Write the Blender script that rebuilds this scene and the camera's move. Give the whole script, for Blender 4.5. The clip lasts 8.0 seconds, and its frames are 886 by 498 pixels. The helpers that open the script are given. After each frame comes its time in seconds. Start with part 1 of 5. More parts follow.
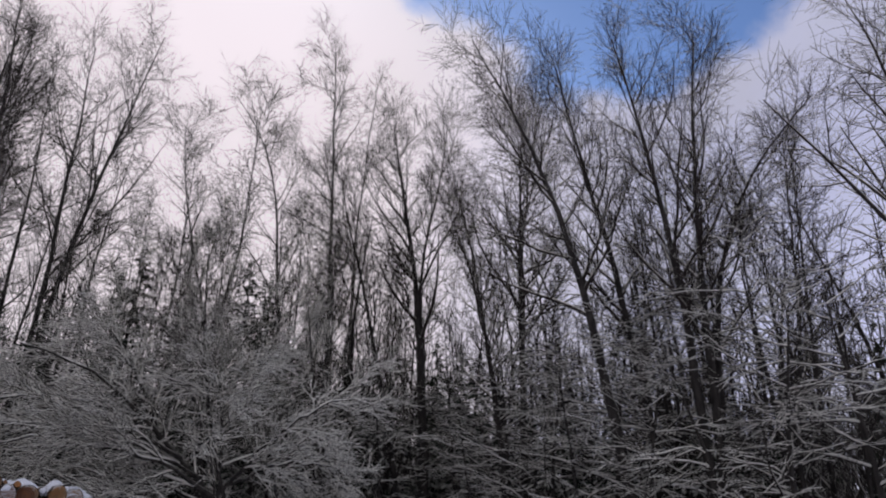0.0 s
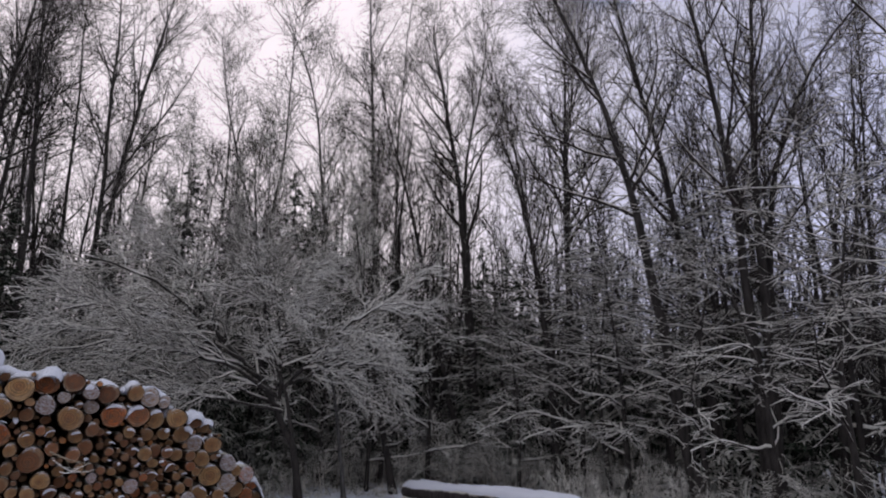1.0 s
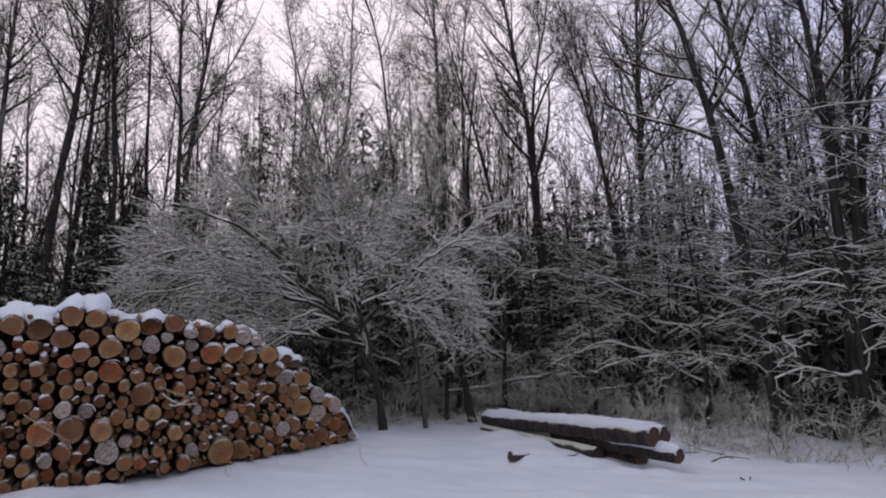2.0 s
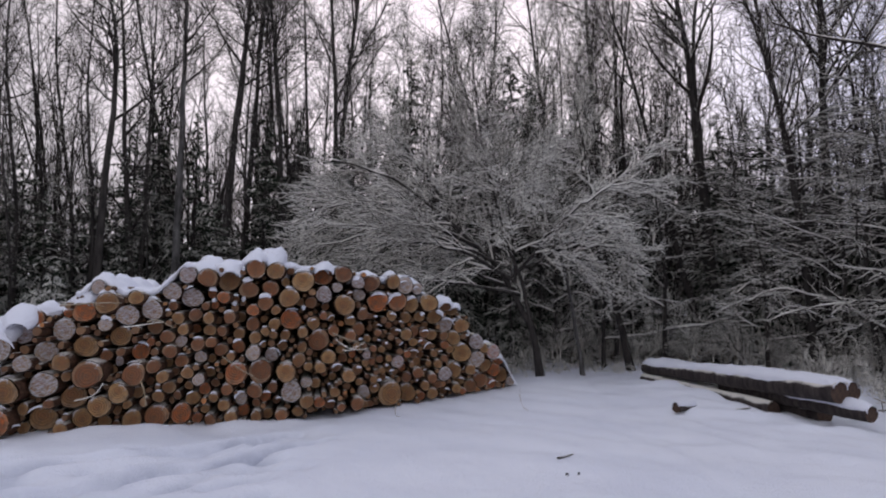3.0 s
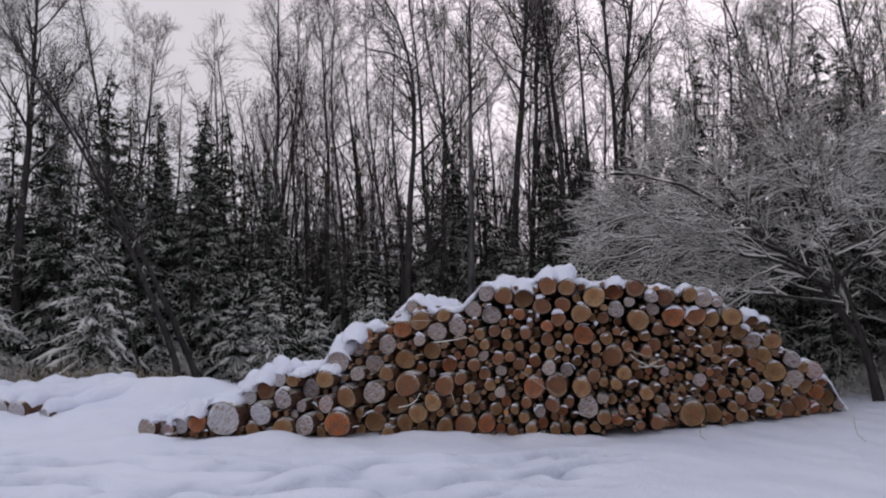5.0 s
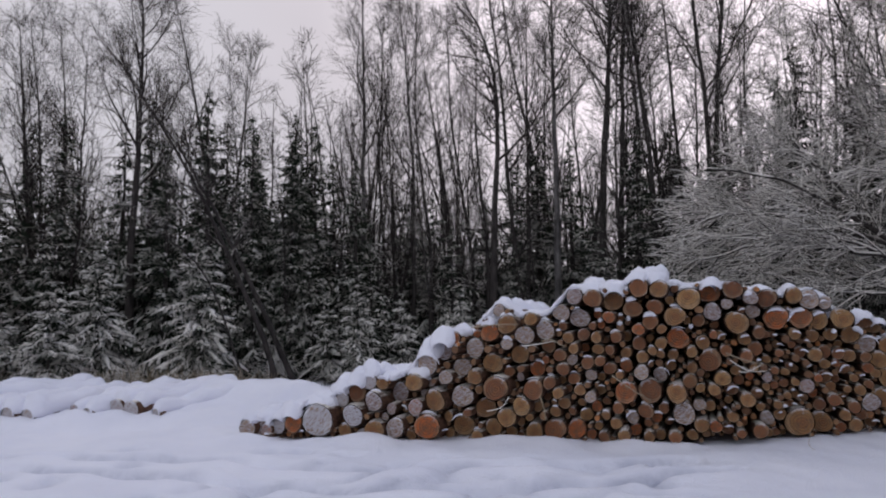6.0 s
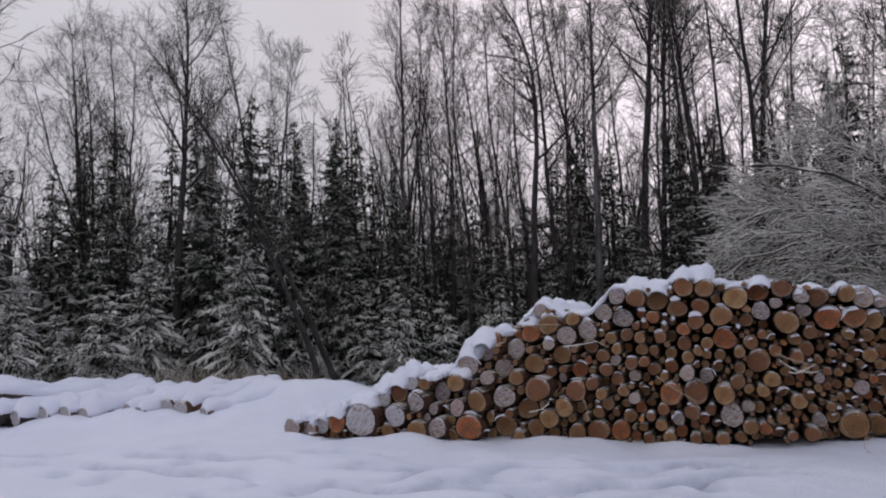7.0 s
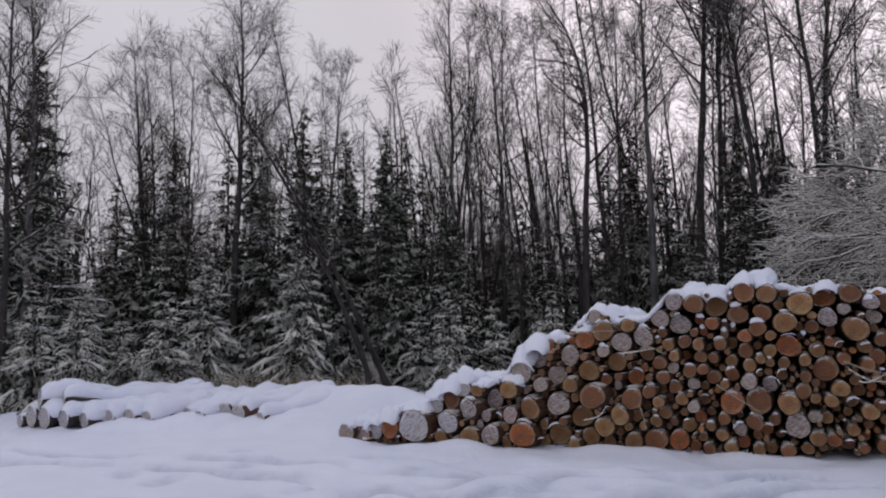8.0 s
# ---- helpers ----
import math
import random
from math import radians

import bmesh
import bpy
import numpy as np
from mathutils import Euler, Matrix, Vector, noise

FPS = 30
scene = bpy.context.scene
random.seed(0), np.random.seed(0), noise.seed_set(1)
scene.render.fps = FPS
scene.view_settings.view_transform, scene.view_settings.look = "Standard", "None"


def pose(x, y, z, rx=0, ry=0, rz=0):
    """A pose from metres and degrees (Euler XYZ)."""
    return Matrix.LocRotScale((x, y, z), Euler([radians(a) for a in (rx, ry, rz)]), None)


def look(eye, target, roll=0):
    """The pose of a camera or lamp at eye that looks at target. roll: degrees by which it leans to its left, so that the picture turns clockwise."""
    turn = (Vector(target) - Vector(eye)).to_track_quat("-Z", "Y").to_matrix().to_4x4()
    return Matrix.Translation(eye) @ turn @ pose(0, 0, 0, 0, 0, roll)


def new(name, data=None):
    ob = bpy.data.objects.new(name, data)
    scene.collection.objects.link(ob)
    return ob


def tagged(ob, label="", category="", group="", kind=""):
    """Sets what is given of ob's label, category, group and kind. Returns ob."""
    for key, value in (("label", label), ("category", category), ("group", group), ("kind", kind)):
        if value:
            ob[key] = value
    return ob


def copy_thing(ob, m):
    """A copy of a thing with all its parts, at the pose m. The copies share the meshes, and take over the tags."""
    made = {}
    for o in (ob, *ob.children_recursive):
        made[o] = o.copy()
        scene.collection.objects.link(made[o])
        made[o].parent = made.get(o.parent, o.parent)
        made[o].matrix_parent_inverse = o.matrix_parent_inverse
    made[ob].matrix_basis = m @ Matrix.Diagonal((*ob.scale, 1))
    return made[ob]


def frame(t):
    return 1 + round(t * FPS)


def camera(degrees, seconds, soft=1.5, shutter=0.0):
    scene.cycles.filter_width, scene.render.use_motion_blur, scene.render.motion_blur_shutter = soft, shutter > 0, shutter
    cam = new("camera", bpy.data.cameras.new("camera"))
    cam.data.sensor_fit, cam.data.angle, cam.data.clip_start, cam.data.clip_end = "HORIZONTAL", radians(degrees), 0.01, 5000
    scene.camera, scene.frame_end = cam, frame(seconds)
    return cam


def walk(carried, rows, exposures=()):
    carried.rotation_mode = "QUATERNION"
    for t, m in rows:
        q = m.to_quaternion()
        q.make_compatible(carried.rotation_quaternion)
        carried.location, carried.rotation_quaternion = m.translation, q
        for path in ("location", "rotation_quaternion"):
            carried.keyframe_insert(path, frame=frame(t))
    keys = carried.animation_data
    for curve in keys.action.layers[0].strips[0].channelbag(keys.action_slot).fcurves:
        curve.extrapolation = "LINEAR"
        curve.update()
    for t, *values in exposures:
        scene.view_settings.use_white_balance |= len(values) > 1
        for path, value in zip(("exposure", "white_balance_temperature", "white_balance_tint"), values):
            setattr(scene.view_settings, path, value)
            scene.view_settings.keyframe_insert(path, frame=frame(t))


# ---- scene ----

# ---------------------------------------------------------------- camera
cam = camera(67.86, 8.0, soft=2.05)
ROWS = [
    (0.0, 0.000, 0.000, 1.550, 113.17, -1.09, -42.11),
    (0.5, -0.025, 0.014, 1.526, 109.27, -1.31, -40.20),
    (1.0, -0.058, 0.037, 1.522, 104.96, -0.88, -38.20),
    (2.3, -0.207, 0.093, 1.549, 97.12, -0.17, -28.97),
    (2.5, -0.233, 0.123, 1.580, 95.64, -0.38, -26.37),
    (3.0, -0.253, 0.148, 1.585, 94.52, 0.00, -19.23),
    (3.5, -0.292, 0.136, 1.604, 94.54, -0.08, -12.72),
    (4.0, -0.302, 0.134, 1.600, 94.80, 0.20, -6.90),
    (4.5, -0.319, 0.109, 1.599, 95.78, 0.49, -1.25),
    (5.0, -0.333, 0.115, 1.599, 95.96, 0.85, 5.20),
    (6.5, -0.340, 0.111, 1.602, 96.54, 1.12, 14.53),
    (7.0, -0.346, 0.097, 1.600, 96.52, 1.29, 16.14),
    (7.5, -0.363, 0.089, 1.604, 96.53, 1.52, 17.86),
    (8.0, -0.382, 0.090, 1.598, 97.17, 1.20, 20.42),
]
EXPOSURES = [(0, -0.40), (1.0, -0.18), (2.4, -0.01), (3.5, 0.09), (4.6, 0.08), (6.5, -0.02), (8, -0.04)]
walk(cam, [(t, pose(*p)) for t, *p in ROWS], EXPOSURES)

# ---------------------------------------------------------------- sky and sun
SUN_AZ, SUN_EL = radians(18), radians(28)
SUN_DIR = Vector((math.sin(SUN_AZ) * math.cos(SUN_EL), math.cos(SUN_AZ) * math.cos(SUN_EL), math.sin(SUN_EL)))


def build_world():
    w = bpy.data.worlds.new("winter_sky")
    scene.world = w
    w.use_nodes = True
    nt = w.node_tree
    nt.nodes.clear()
    N, L = nt.nodes.new, nt.links.new
    out, bg = N("ShaderNodeOutputWorld"), N("ShaderNodeBackground")
    sky = N("ShaderNodeTexSky")
    sky.sky_type, sky.sun_disc = "NISHITA", False
    sky.sun_elevation, sky.sun_rotation = SUN_EL, SUN_AZ
    coord = N("ShaderNodeTexCoord")

    def math_node(op, a, b=None, c=None):
        n = N("ShaderNodeMath")
        n.operation = op
        for i, v in enumerate((a, b, c)):
            if v is None:
                continue
            if hasattr(v, "is_output"):
                L(v, n.inputs[i])
            else:
                n.inputs[i].default_value = v
        return n.outputs[0]

    def dot(v):
        n = N("ShaderNodeVectorMath")
        n.operation = "DOT_PRODUCT"
        L(coord.outputs["Generated"], n.inputs[0])
        n.inputs[1].default_value = Vector(v).normalized()
        return n.outputs["Value"]

    def ramp(v, a, b, lo, hi):
        n = N("ShaderNodeMapRange")
        n.interpolation_type = "SMOOTHSTEP"
        L(v, n.inputs[0])
        for i, q in enumerate((a, b, lo, hi)):
            n.inputs[i + 1].default_value = q
        return n.outputs[0]

    clouds = N("ShaderNodeTexNoise")
    clouds.inputs["Scale"].default_value, clouds.inputs["Detail"].default_value = 2.6, 7
    clouds.inputs["Roughness"].default_value = 0.55
    L(coord.outputs["Generated"], clouds.inputs["Vector"])
    soft = N("ShaderNodeTexNoise")
    soft.inputs["Scale"].default_value, soft.inputs["Detail"].default_value = 1.6, 3
    L(coord.outputs["Generated"], soft.inputs["Vector"])
    # a break in the clouds, high to the south-east
    gap = dot((0.56, 0.33, 0.80))
    ragged = math_node("MULTIPLY", math_node("SUBTRACT", clouds.outputs["Fac"], 0.5), ramp(gap, 0.80, 0.93, 0.0, 1.5))
    hole = math_node("ADD", ramp(gap, 0.925, 0.99, 0.0, 0.66), ragged)
    cover = ramp(hole, 0.20, 0.40, 1.0, 0.03)
    zen = ramp(dot((0, 0, 1)), 0.35, 1.0, 1.0, 1.35)
    glow = ramp(dot(SUN_DIR), 0.78, 1.0, 0.0, 0.40)
    body_light = math_node("MULTIPLY", math_node("ADD", ramp(soft.outputs["Fac"], 0.3, 0.7, 0.56, 0.72), glow), zen)
    tint = N("ShaderNodeMix")
    tint.data_type = "RGBA"
    L(ramp(dot(SUN_DIR), 0.6, 1.0, 0.0, 1.0), tint.inputs["Factor"])
    tint.inputs["A"].default_value = (0.97, 0.94, 1.03, 1)
    tint.inputs["B"].default_value = (1.0, 0.90, 0.97, 1)
    thin = N("ShaderNodeMix")
    thin.data_type = "RGBA"
    L(ramp(dot((0, -0.35, 1)), 0.3, 0.9, 0.0, 1.0), thin.inputs["Factor"])
    L(tint.outputs["Result"], thin.inputs["A"])
    thin.inputs["B"].default_value = (0.90, 0.94, 1.10, 1)
    # thinner cloud towards the east lets the blue through
    veil = N("ShaderNodeMix")
    veil.data_type = "RGBA"
    L(math_node("MULTIPLY", ramp(dot((1.0, 0.12, 0.35)), 0.70, 0.97, 0.0, 1.0), ramp(clouds.outputs["Fac"], 0.35, 0.6, 0.5, 1.0)), veil.inputs["Factor"])
    L(thin.outputs["Result"], veil.inputs["A"])
    veil.inputs["B"].default_value = (1.08, 1.10, 1.52, 1)
    grey = N("ShaderNodeVectorMath")
    grey.operation = "SCALE"
    L(veil.outputs["Result"], grey.inputs[0])
    L(body_light, grey.inputs["Scale"])
    blue = N("ShaderNodeVectorMath")
    blue.operation = "MULTIPLY"
    blue.inputs[1].default_value = (0.10, 0.13, 0.185)
    L(sky.outputs[0], blue.inputs[0])
    mix = N("ShaderNodeMix")
    mix.data_type = "RGBA"
    L(cover, mix.inputs["Factor"])
    L(blue.outputs[0], mix.inputs["A"])
    L(grey.outputs[0], mix.inputs["B"])
    L(mix.outputs["Result"], bg.inputs["Color"])
    bg.inputs["Strength"].default_value = 1.0
    L(bg.outputs[0], out.inputs[0])


build_world()
sun_data = bpy.data.lights.new("sun", "SUN")
sun_data.energy, sun_data.angle, sun_data.color = 1.15, radians(12), (1.0, 0.95, 0.92)
sun = new("sun", sun_data)
sun.matrix_world = look(SUN_DIR * 60, (0, 0, 0))


# ---------------------------------------------------------------- materials
class Mat:
    """A node material with a few short ways to wire it."""

    def __init__(self, name, rough=0.8):
        self.m = bpy.data.materials.new(name)
        self.m.use_nodes = True
        self.t = self.m.node_tree
        self.b = self.t.nodes["Principled BSDF"]
        self.b.inputs["Roughness"].default_value = rough
        self.b.inputs["Specular IOR Level"].default_value = 0.25
        self.co = self.t.nodes.new("ShaderNodeTexCoord")

    def put(self, v, socket):
        if hasattr(v, "is_output"):
            self.t.links.new(v, socket)
        else:
            socket.default_value = v if not isinstance(v, tuple) or len(v) != 3 or socket.type == "VECTOR" else (*v, 1)

    def noise(self, scale, detail=4, rough=0.6, where="Object", stretch=None):
        n = self.t.nodes.new("ShaderNodeTexNoise")
        n.inputs["Scale"].default_value, n.inputs["Detail"].default_value, n.inputs["Roughness"].default_value = scale, detail, rough
        v = self.co.outputs[where]
        if stretch:
            k = self.t.nodes.new("ShaderNodeMapping")
            k.inputs["Scale"].default_value = stretch
            self.t.links.new(v, k.inputs[0])
            v = k.outputs[0]
        self.t.links.new(v, n.inputs["Vector"])
        return n.outputs["Fac"]

    def ramp(self, v, a, b, lo=0.0, hi=1.0):
        n = self.t.nodes.new("ShaderNodeMapRange")
        n.interpolation_type = "SMOOTHSTEP"
        self.put(v, n.inputs[0])
        for i, q in enumerate((a, b, lo, hi)):
            n.inputs[i + 1].default_value = q
        return n.outputs[0]

    def mix(self, f, a, b, blend="MIX"):
        n = self.t.nodes.new("ShaderNodeMix")
        n.data_type, n.blend_type = "RGBA", blend
        self.put(f, n.inputs["Factor"])
        self.put(a, n.inputs["A"])
        self.put(b, n.inputs["B"])
        return n.outputs["Result"]

    def calc(self, op, a, b=0.0):
        n = self.t.nodes.new("ShaderNodeMath")
        n.operation = op
        self.put(a, n.inputs[0])
        self.put(b, n.inputs[1])
        return n.outputs[0]

    def up(self):
        g = self.t.nodes.new("ShaderNodeNewGeometry")
        s = self.t.nodes.new("ShaderNodeSeparateXYZ")
        self.t.links.new(g.outputs["Normal"], s.inputs[0])
        return s.outputs["Z"]

    def chance(self):
        return self.t.nodes.new("ShaderNodeObjectInfo").outputs["Random"]

    def island(self):
        return self.t.nodes.new("ShaderNodeNewGeometry").outputs["Random Per Island"]

    def bump(self, height, strength=0.5, dist=0.01):
        n = self.t.nodes.new("ShaderNodeBump")
        n.inputs["Strength"].default_value, n.inputs["Distance"].default_value = strength, dist
        self.put(height, n.inputs["Height"])
        self.t.links.new(n.outputs[0], self.b.inputs["Normal"])

    def done(self, colour):
        self.put(colour, self.b.inputs["Base Color"])
        return self.m


SNOW = (0.84, 0.80, 0.73)


def snow_material(name="snow", low=(0.78, 0.79, 0.875), high=(0.84, 0.845, 0.915), track_shade=False):
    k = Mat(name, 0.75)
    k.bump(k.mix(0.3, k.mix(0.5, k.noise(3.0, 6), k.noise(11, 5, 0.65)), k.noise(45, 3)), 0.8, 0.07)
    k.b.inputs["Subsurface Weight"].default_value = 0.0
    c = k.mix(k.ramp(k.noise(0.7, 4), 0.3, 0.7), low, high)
    if track_shade:
        # pressed snow and the shade in the tracks, put into the colour as bluish grey
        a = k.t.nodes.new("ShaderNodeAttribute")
        a.attribute_name = "trodden_shade"
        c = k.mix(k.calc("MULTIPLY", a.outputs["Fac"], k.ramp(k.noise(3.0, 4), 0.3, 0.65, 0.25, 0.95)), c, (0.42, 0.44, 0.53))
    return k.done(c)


def bark_material(name, dark, light, snow=0.5, edge=0.25, scale=14):
    """Bark with snow lying on its upper sides; snow: how much of them is covered."""
    k = Mat(name, 0.9)
    grain = k.noise(scale, 6, 0.65, stretch=(1, 1, 0.22))
    c = k.mix(k.ramp(grain, 0.3, 0.7), dark, light)
    lie = k.calc("ADD", k.up(), k.calc("MULTIPLY", k.calc("SUBTRACT", k.noise(3.5, 4), 0.5), 1.1))
    c = k.mix(k.calc("MULTIPLY", k.ramp(lie, edge, edge + 0.3), snow), c, SNOW)
    k.bump(grain, 0.6, 0.01)
    return k.done(c)


def needle_material(name, snow, edge):
    k = Mat(name, 0.8)
    c = k.mix(k.noise(9, 3), (0.014, 0.022, 0.015), (0.038, 0.052, 0.032))
    lie = k.calc("ADD", k.up(), k.calc("MULTIPLY", k.calc("SUBTRACT", k.noise(1.7, 4), 0.5), 1.6))
    c = k.mix(k.calc("MULTIPLY", k.ramp(lie, edge, edge + 0.3), snow), c, SNOW)
    return k.done(c)


def end_grain_material(name, frost):
    """The sawn end of a log: rings round an off-centre pith, checks, and a tint of its own for every log."""
    k = Mat(name, 0.85)
    g = k.noise(1.4, 3)
    s = k.t.nodes.new("ShaderNodeSeparateXYZ")
    k.t.links.new(k.co.outputs["Object"], s.inputs[0])
    ch = k.chance()
    px = k.calc("ADD", s.outputs["X"], k.calc("MULTIPLY", k.calc("SUBTRACT", ch, 0.5), 0.35))
    pz = k.calc("ADD", s.outputs["Z"], k.calc("MULTIPLY", k.calc("SUBTRACT", k.calc("FRACT", k.calc("MULTIPLY", ch, 17.3)), 0.5), 0.35))
    rad = k.calc("POWER", k.calc("ADD", k.calc("MULTIPLY", px, px), k.calc("MULTIPLY", pz, pz)), 0.5)
    rings = k.calc("SINE", k.calc("ADD", k.calc("MULTIPLY", rad, 30.0), k.calc("MULTIPLY", g, 8.0)))
    pick = k.calc("FRACT", k.calc("MULTIPLY", ch, 7.77))
    tone = k.calc("FRACT", k.calc("MULTIPLY", ch, 31.3))
    pale = k.mix(tone, (0.24, 0.118, 0.048), (0.42, 0.238, 0.100))
    tan = k.mix(k.ramp(pick, 0.35, 0.60), pale, k.mix(tone, (0.14, 0.054, 0.028), (0.31, 0.125, 0.056)))
    orange = k.mix(k.ramp(pick, 0.80, 0.88), tan, k.mix(k.ramp(k.noise(2.5, 4), 0.35, 0.65), (0.50, 0.13, 0.035), (0.30, 0.11, 0.05)))
    heart = k.mix(k.ramp(k.calc("ADD", rad, k.calc("MULTIPLY", k.calc("SUBTRACT", g, 0.5), 0.5)), 0.22, 0.55), k.mix(0.6, orange, (0.24, 0.095, 0.040)), orange)
    c = k.mix(k.calc("MULTIPLY", k.ramp(rings, -0.3, 0.9), 0.42), heart, (0.085, 0.05, 0.032))
    # outer sapwood ring, paler; then grey weathering and saw marks
    c = k.mix(k.calc("MULTIPLY", k.ramp(rad, 0.70, 0.88), 0.35), c, (0.40, 0.30, 0.19))
    c = k.mix(k.calc("MULTIPLY", k.ramp(k.noise(2.2, 6, 0.7), 0.40, 0.66), 0.6), c, (0.12, 0.080, 0.055))
    c = k.mix(k.calc("MULTIPLY", k.ramp(k.noise(5.0, 4, 0.6, stretch=(0.35, 1, 3.0)), 0.50, 0.68), 0.35), c, (0.075, 0.05, 0.036))
    rime = k.ramp(k.noise(4.0, 5, 0.7, stretch=(0.5, 1, 2.4)), 0.62 - frost, 0.80 - frost)
    c = k.mix(k.calc("MULTIPLY", rime, 0.25 + 2.4 * frost), c, (0.47, 0.47, 0.50))
    # snow blown against the upper rim
    rim = k.calc("ADD", s.outputs["Z"], k.calc("MULTIPLY", k.calc("SUBTRACT", k.noise(2.2, 4, 0.7), 0.5), 1.6))
    c = k.mix(k.calc("MULTIPLY", k.ramp(rim, 0.62, 0.95), 0.7), c, (0.74, 0.74, 0.78))
    k.bump(k.mix(0.5, k.noise(12, 5), rings), 0.35, 0.02)
    return k.done(c)


M_SNOW = snow_material()
M_GROUND = snow_material("ground_snow", track_shade=True)
M_CLUMP = snow_material("bough_snow", (0.77, 0.74, 0.69), (0.84, 0.81, 0.76))
M_TRUNK = bark_material("dark_bark", (0.016, 0.014, 0.013), (0.060, 0.052, 0.048), 0.25, 0.45)
M_BIRCH = bark_material("birch_bark", (0.030, 0.028, 0.027), (0.17, 0.16, 0.155), 0.25, 0.45, 7)
M_TWIG = bark_material("twig_bark", (0.018, 0.015, 0.014), (0.045, 0.036, 0.034), 0.55, 0.35)
M_SNOWTWIG = bark_material("dusted_twig_bark", (0.018, 0.015, 0.014), (0.050, 0.038, 0.036), 0.78, 0.15)
M_FROST = bark_material("snowy_twig_bark", (0.022, 0.018, 0.016), (0.05, 0.04, 0.036), 0.94, -0.30)
M_LADEN = bark_material("snow_laden_bark", (0.03, 0.026, 0.022), (0.07, 0.06, 0.05), 0.97, -0.70)
M_LOGBARK = bark_material("log_bark", (0.034, 0.017, 0.011), (0.13, 0.066, 0.040), 0.8, 0.66, 10)
M_OLDLOG = bark_material("dark_log_bark", (0.016, 0.013, 0.013), (0.070, 0.056, 0.052), 0.8, 0.42, 10)
M_NEEDLE = needle_material("spruce_needles", 0.66, 0.38)
M_SNOWNEEDLE = needle_material("snowy_spruce_needles", 0.76, 0.34)
M_DARKNEEDLE = needle_material("dark_spruce_needles", 0.62, 0.45)
M_END = end_grain_material("sawn_end", 0.0)
M_FROSTEND = end_grain_material("frosted_sawn_end", 0.22)
M_CRUST = end_grain_material("snow_crusted_sawn_end", 0.27)
M_OLDEND = bark_material("weathered_end", (0.032, 0.024, 0.021), (0.11, 0.068, 0.050), 0.3, 0.2, 9)
M_STRAW = bark_material("dry_grass", (0.16, 0.12, 0.075), (0.34, 0.27, 0.18), 0.35, 0.3)


# ---------------------------------------------------------------- mesh tools
def mesh_from(name, verts, quads, mat, smooth=True):
    """A mesh from arrays of corners and four-sided faces."""
    verts, quads = np.asarray(verts, np.float32), np.asarray(quads, np.int32)
    me = bpy.data.meshes.new(name)
    me.vertices.add(len(verts))
    me.vertices.foreach_set("co", verts.ravel())
    n, k = quads.shape
    me.loops.add(n * k)
    me.loops.foreach_set("vertex_index", quads.ravel())
    me.polygons.add(n)
    me.polygons.foreach_set("loop_start", np.arange(0, n * k, k, dtype=np.int32))
    me.polygons.foreach_set("use_smooth", np.full(n, smooth))
    me.update(calc_edges=True)
    me.materials.append(mat)
    return me


def part(name, me, parent, label=""):
    ob = new(name, me)
    ob.parent = parent
    return tagged(ob, label)


def unit(v):
    return v / (np.linalg.norm(v, axis=-1, keepdims=True) + 1e-9)


def tubes(sets):
    """Corners and faces of many tapered tubes. sets: (points B x n x 3, radii B x n, sides)."""
    vs, qs, base = [], [], 0
    for p, r, s in sets:
        b, n, _ = p.shape
        tan = np.empty_like(p)
        tan[:, 1:-1] = p[:, 2:] - p[:, :-2]
        tan[:, 0], tan[:, -1] = p[:, 1] - p[:, 0], p[:, -1] - p[:, -2]
        tan = unit(tan)
        side = unit(np.cross(tan, np.array([0.31, 0.52, 0.05])))
        other = np.cross(tan, side)
        a = np.arange(s) * 2 * np.pi / s
        v = p[:, :, None] + r[:, :, None, None] * (np.cos(a)[:, None] * side[:, :, None] + np.sin(a)[:, None] * other[:, :, None])
        i = np.arange(b * n * s).reshape(b, n, s)
        j = np.roll(i, -1, 2)
        q = np.stack([i[:, :-1], j[:, :-1], j[:, 1:], i[:, 1:]], -1).reshape(-1, 4)
        vs.append(v.reshape(-1, 3))
        qs.append(q + base)
        base += b * n * s
    return np.concatenate(vs), np.concatenate(qs)


def ribbons(rng, p, w, lean=0.35):
    """Flat needle sprays along polylines p (B x n x 3) of half width w (B x n)."""
    b, n, _ = p.shape
    tan = np.empty_like(p)
    tan[:, 1:-1] = p[:, 2:] - p[:, :-2]
    tan[:, 0], tan[:, -1] = p[:, 1] - p[:, 0], p[:, -1] - p[:, -2]
    up = np.array([0, 0, 1.0]) + rng.normal(0, lean, (b, 1, 3))
    side = unit(np.cross(unit(tan), up))
    v = np.stack([p - side * w[..., None], p + side * w[..., None]], 2)
    i = np.arange(b * n * 2).reshape(b, n, 2)
    q = np.stack([i[:, :-1, 0], i[:, :-1, 1], i[:, 1:, 1], i[:, 1:, 0]], -1).reshape(-1, 4)
    return v.reshape(-1, 3), q


def joined(*pieces):
    vs, qs, base = [], [], 0
    for v, q in pieces:
        vs.append(v)
        qs.append(q + base)
        base += len(v)
    return np.concatenate(vs), np.concatenate(qs)


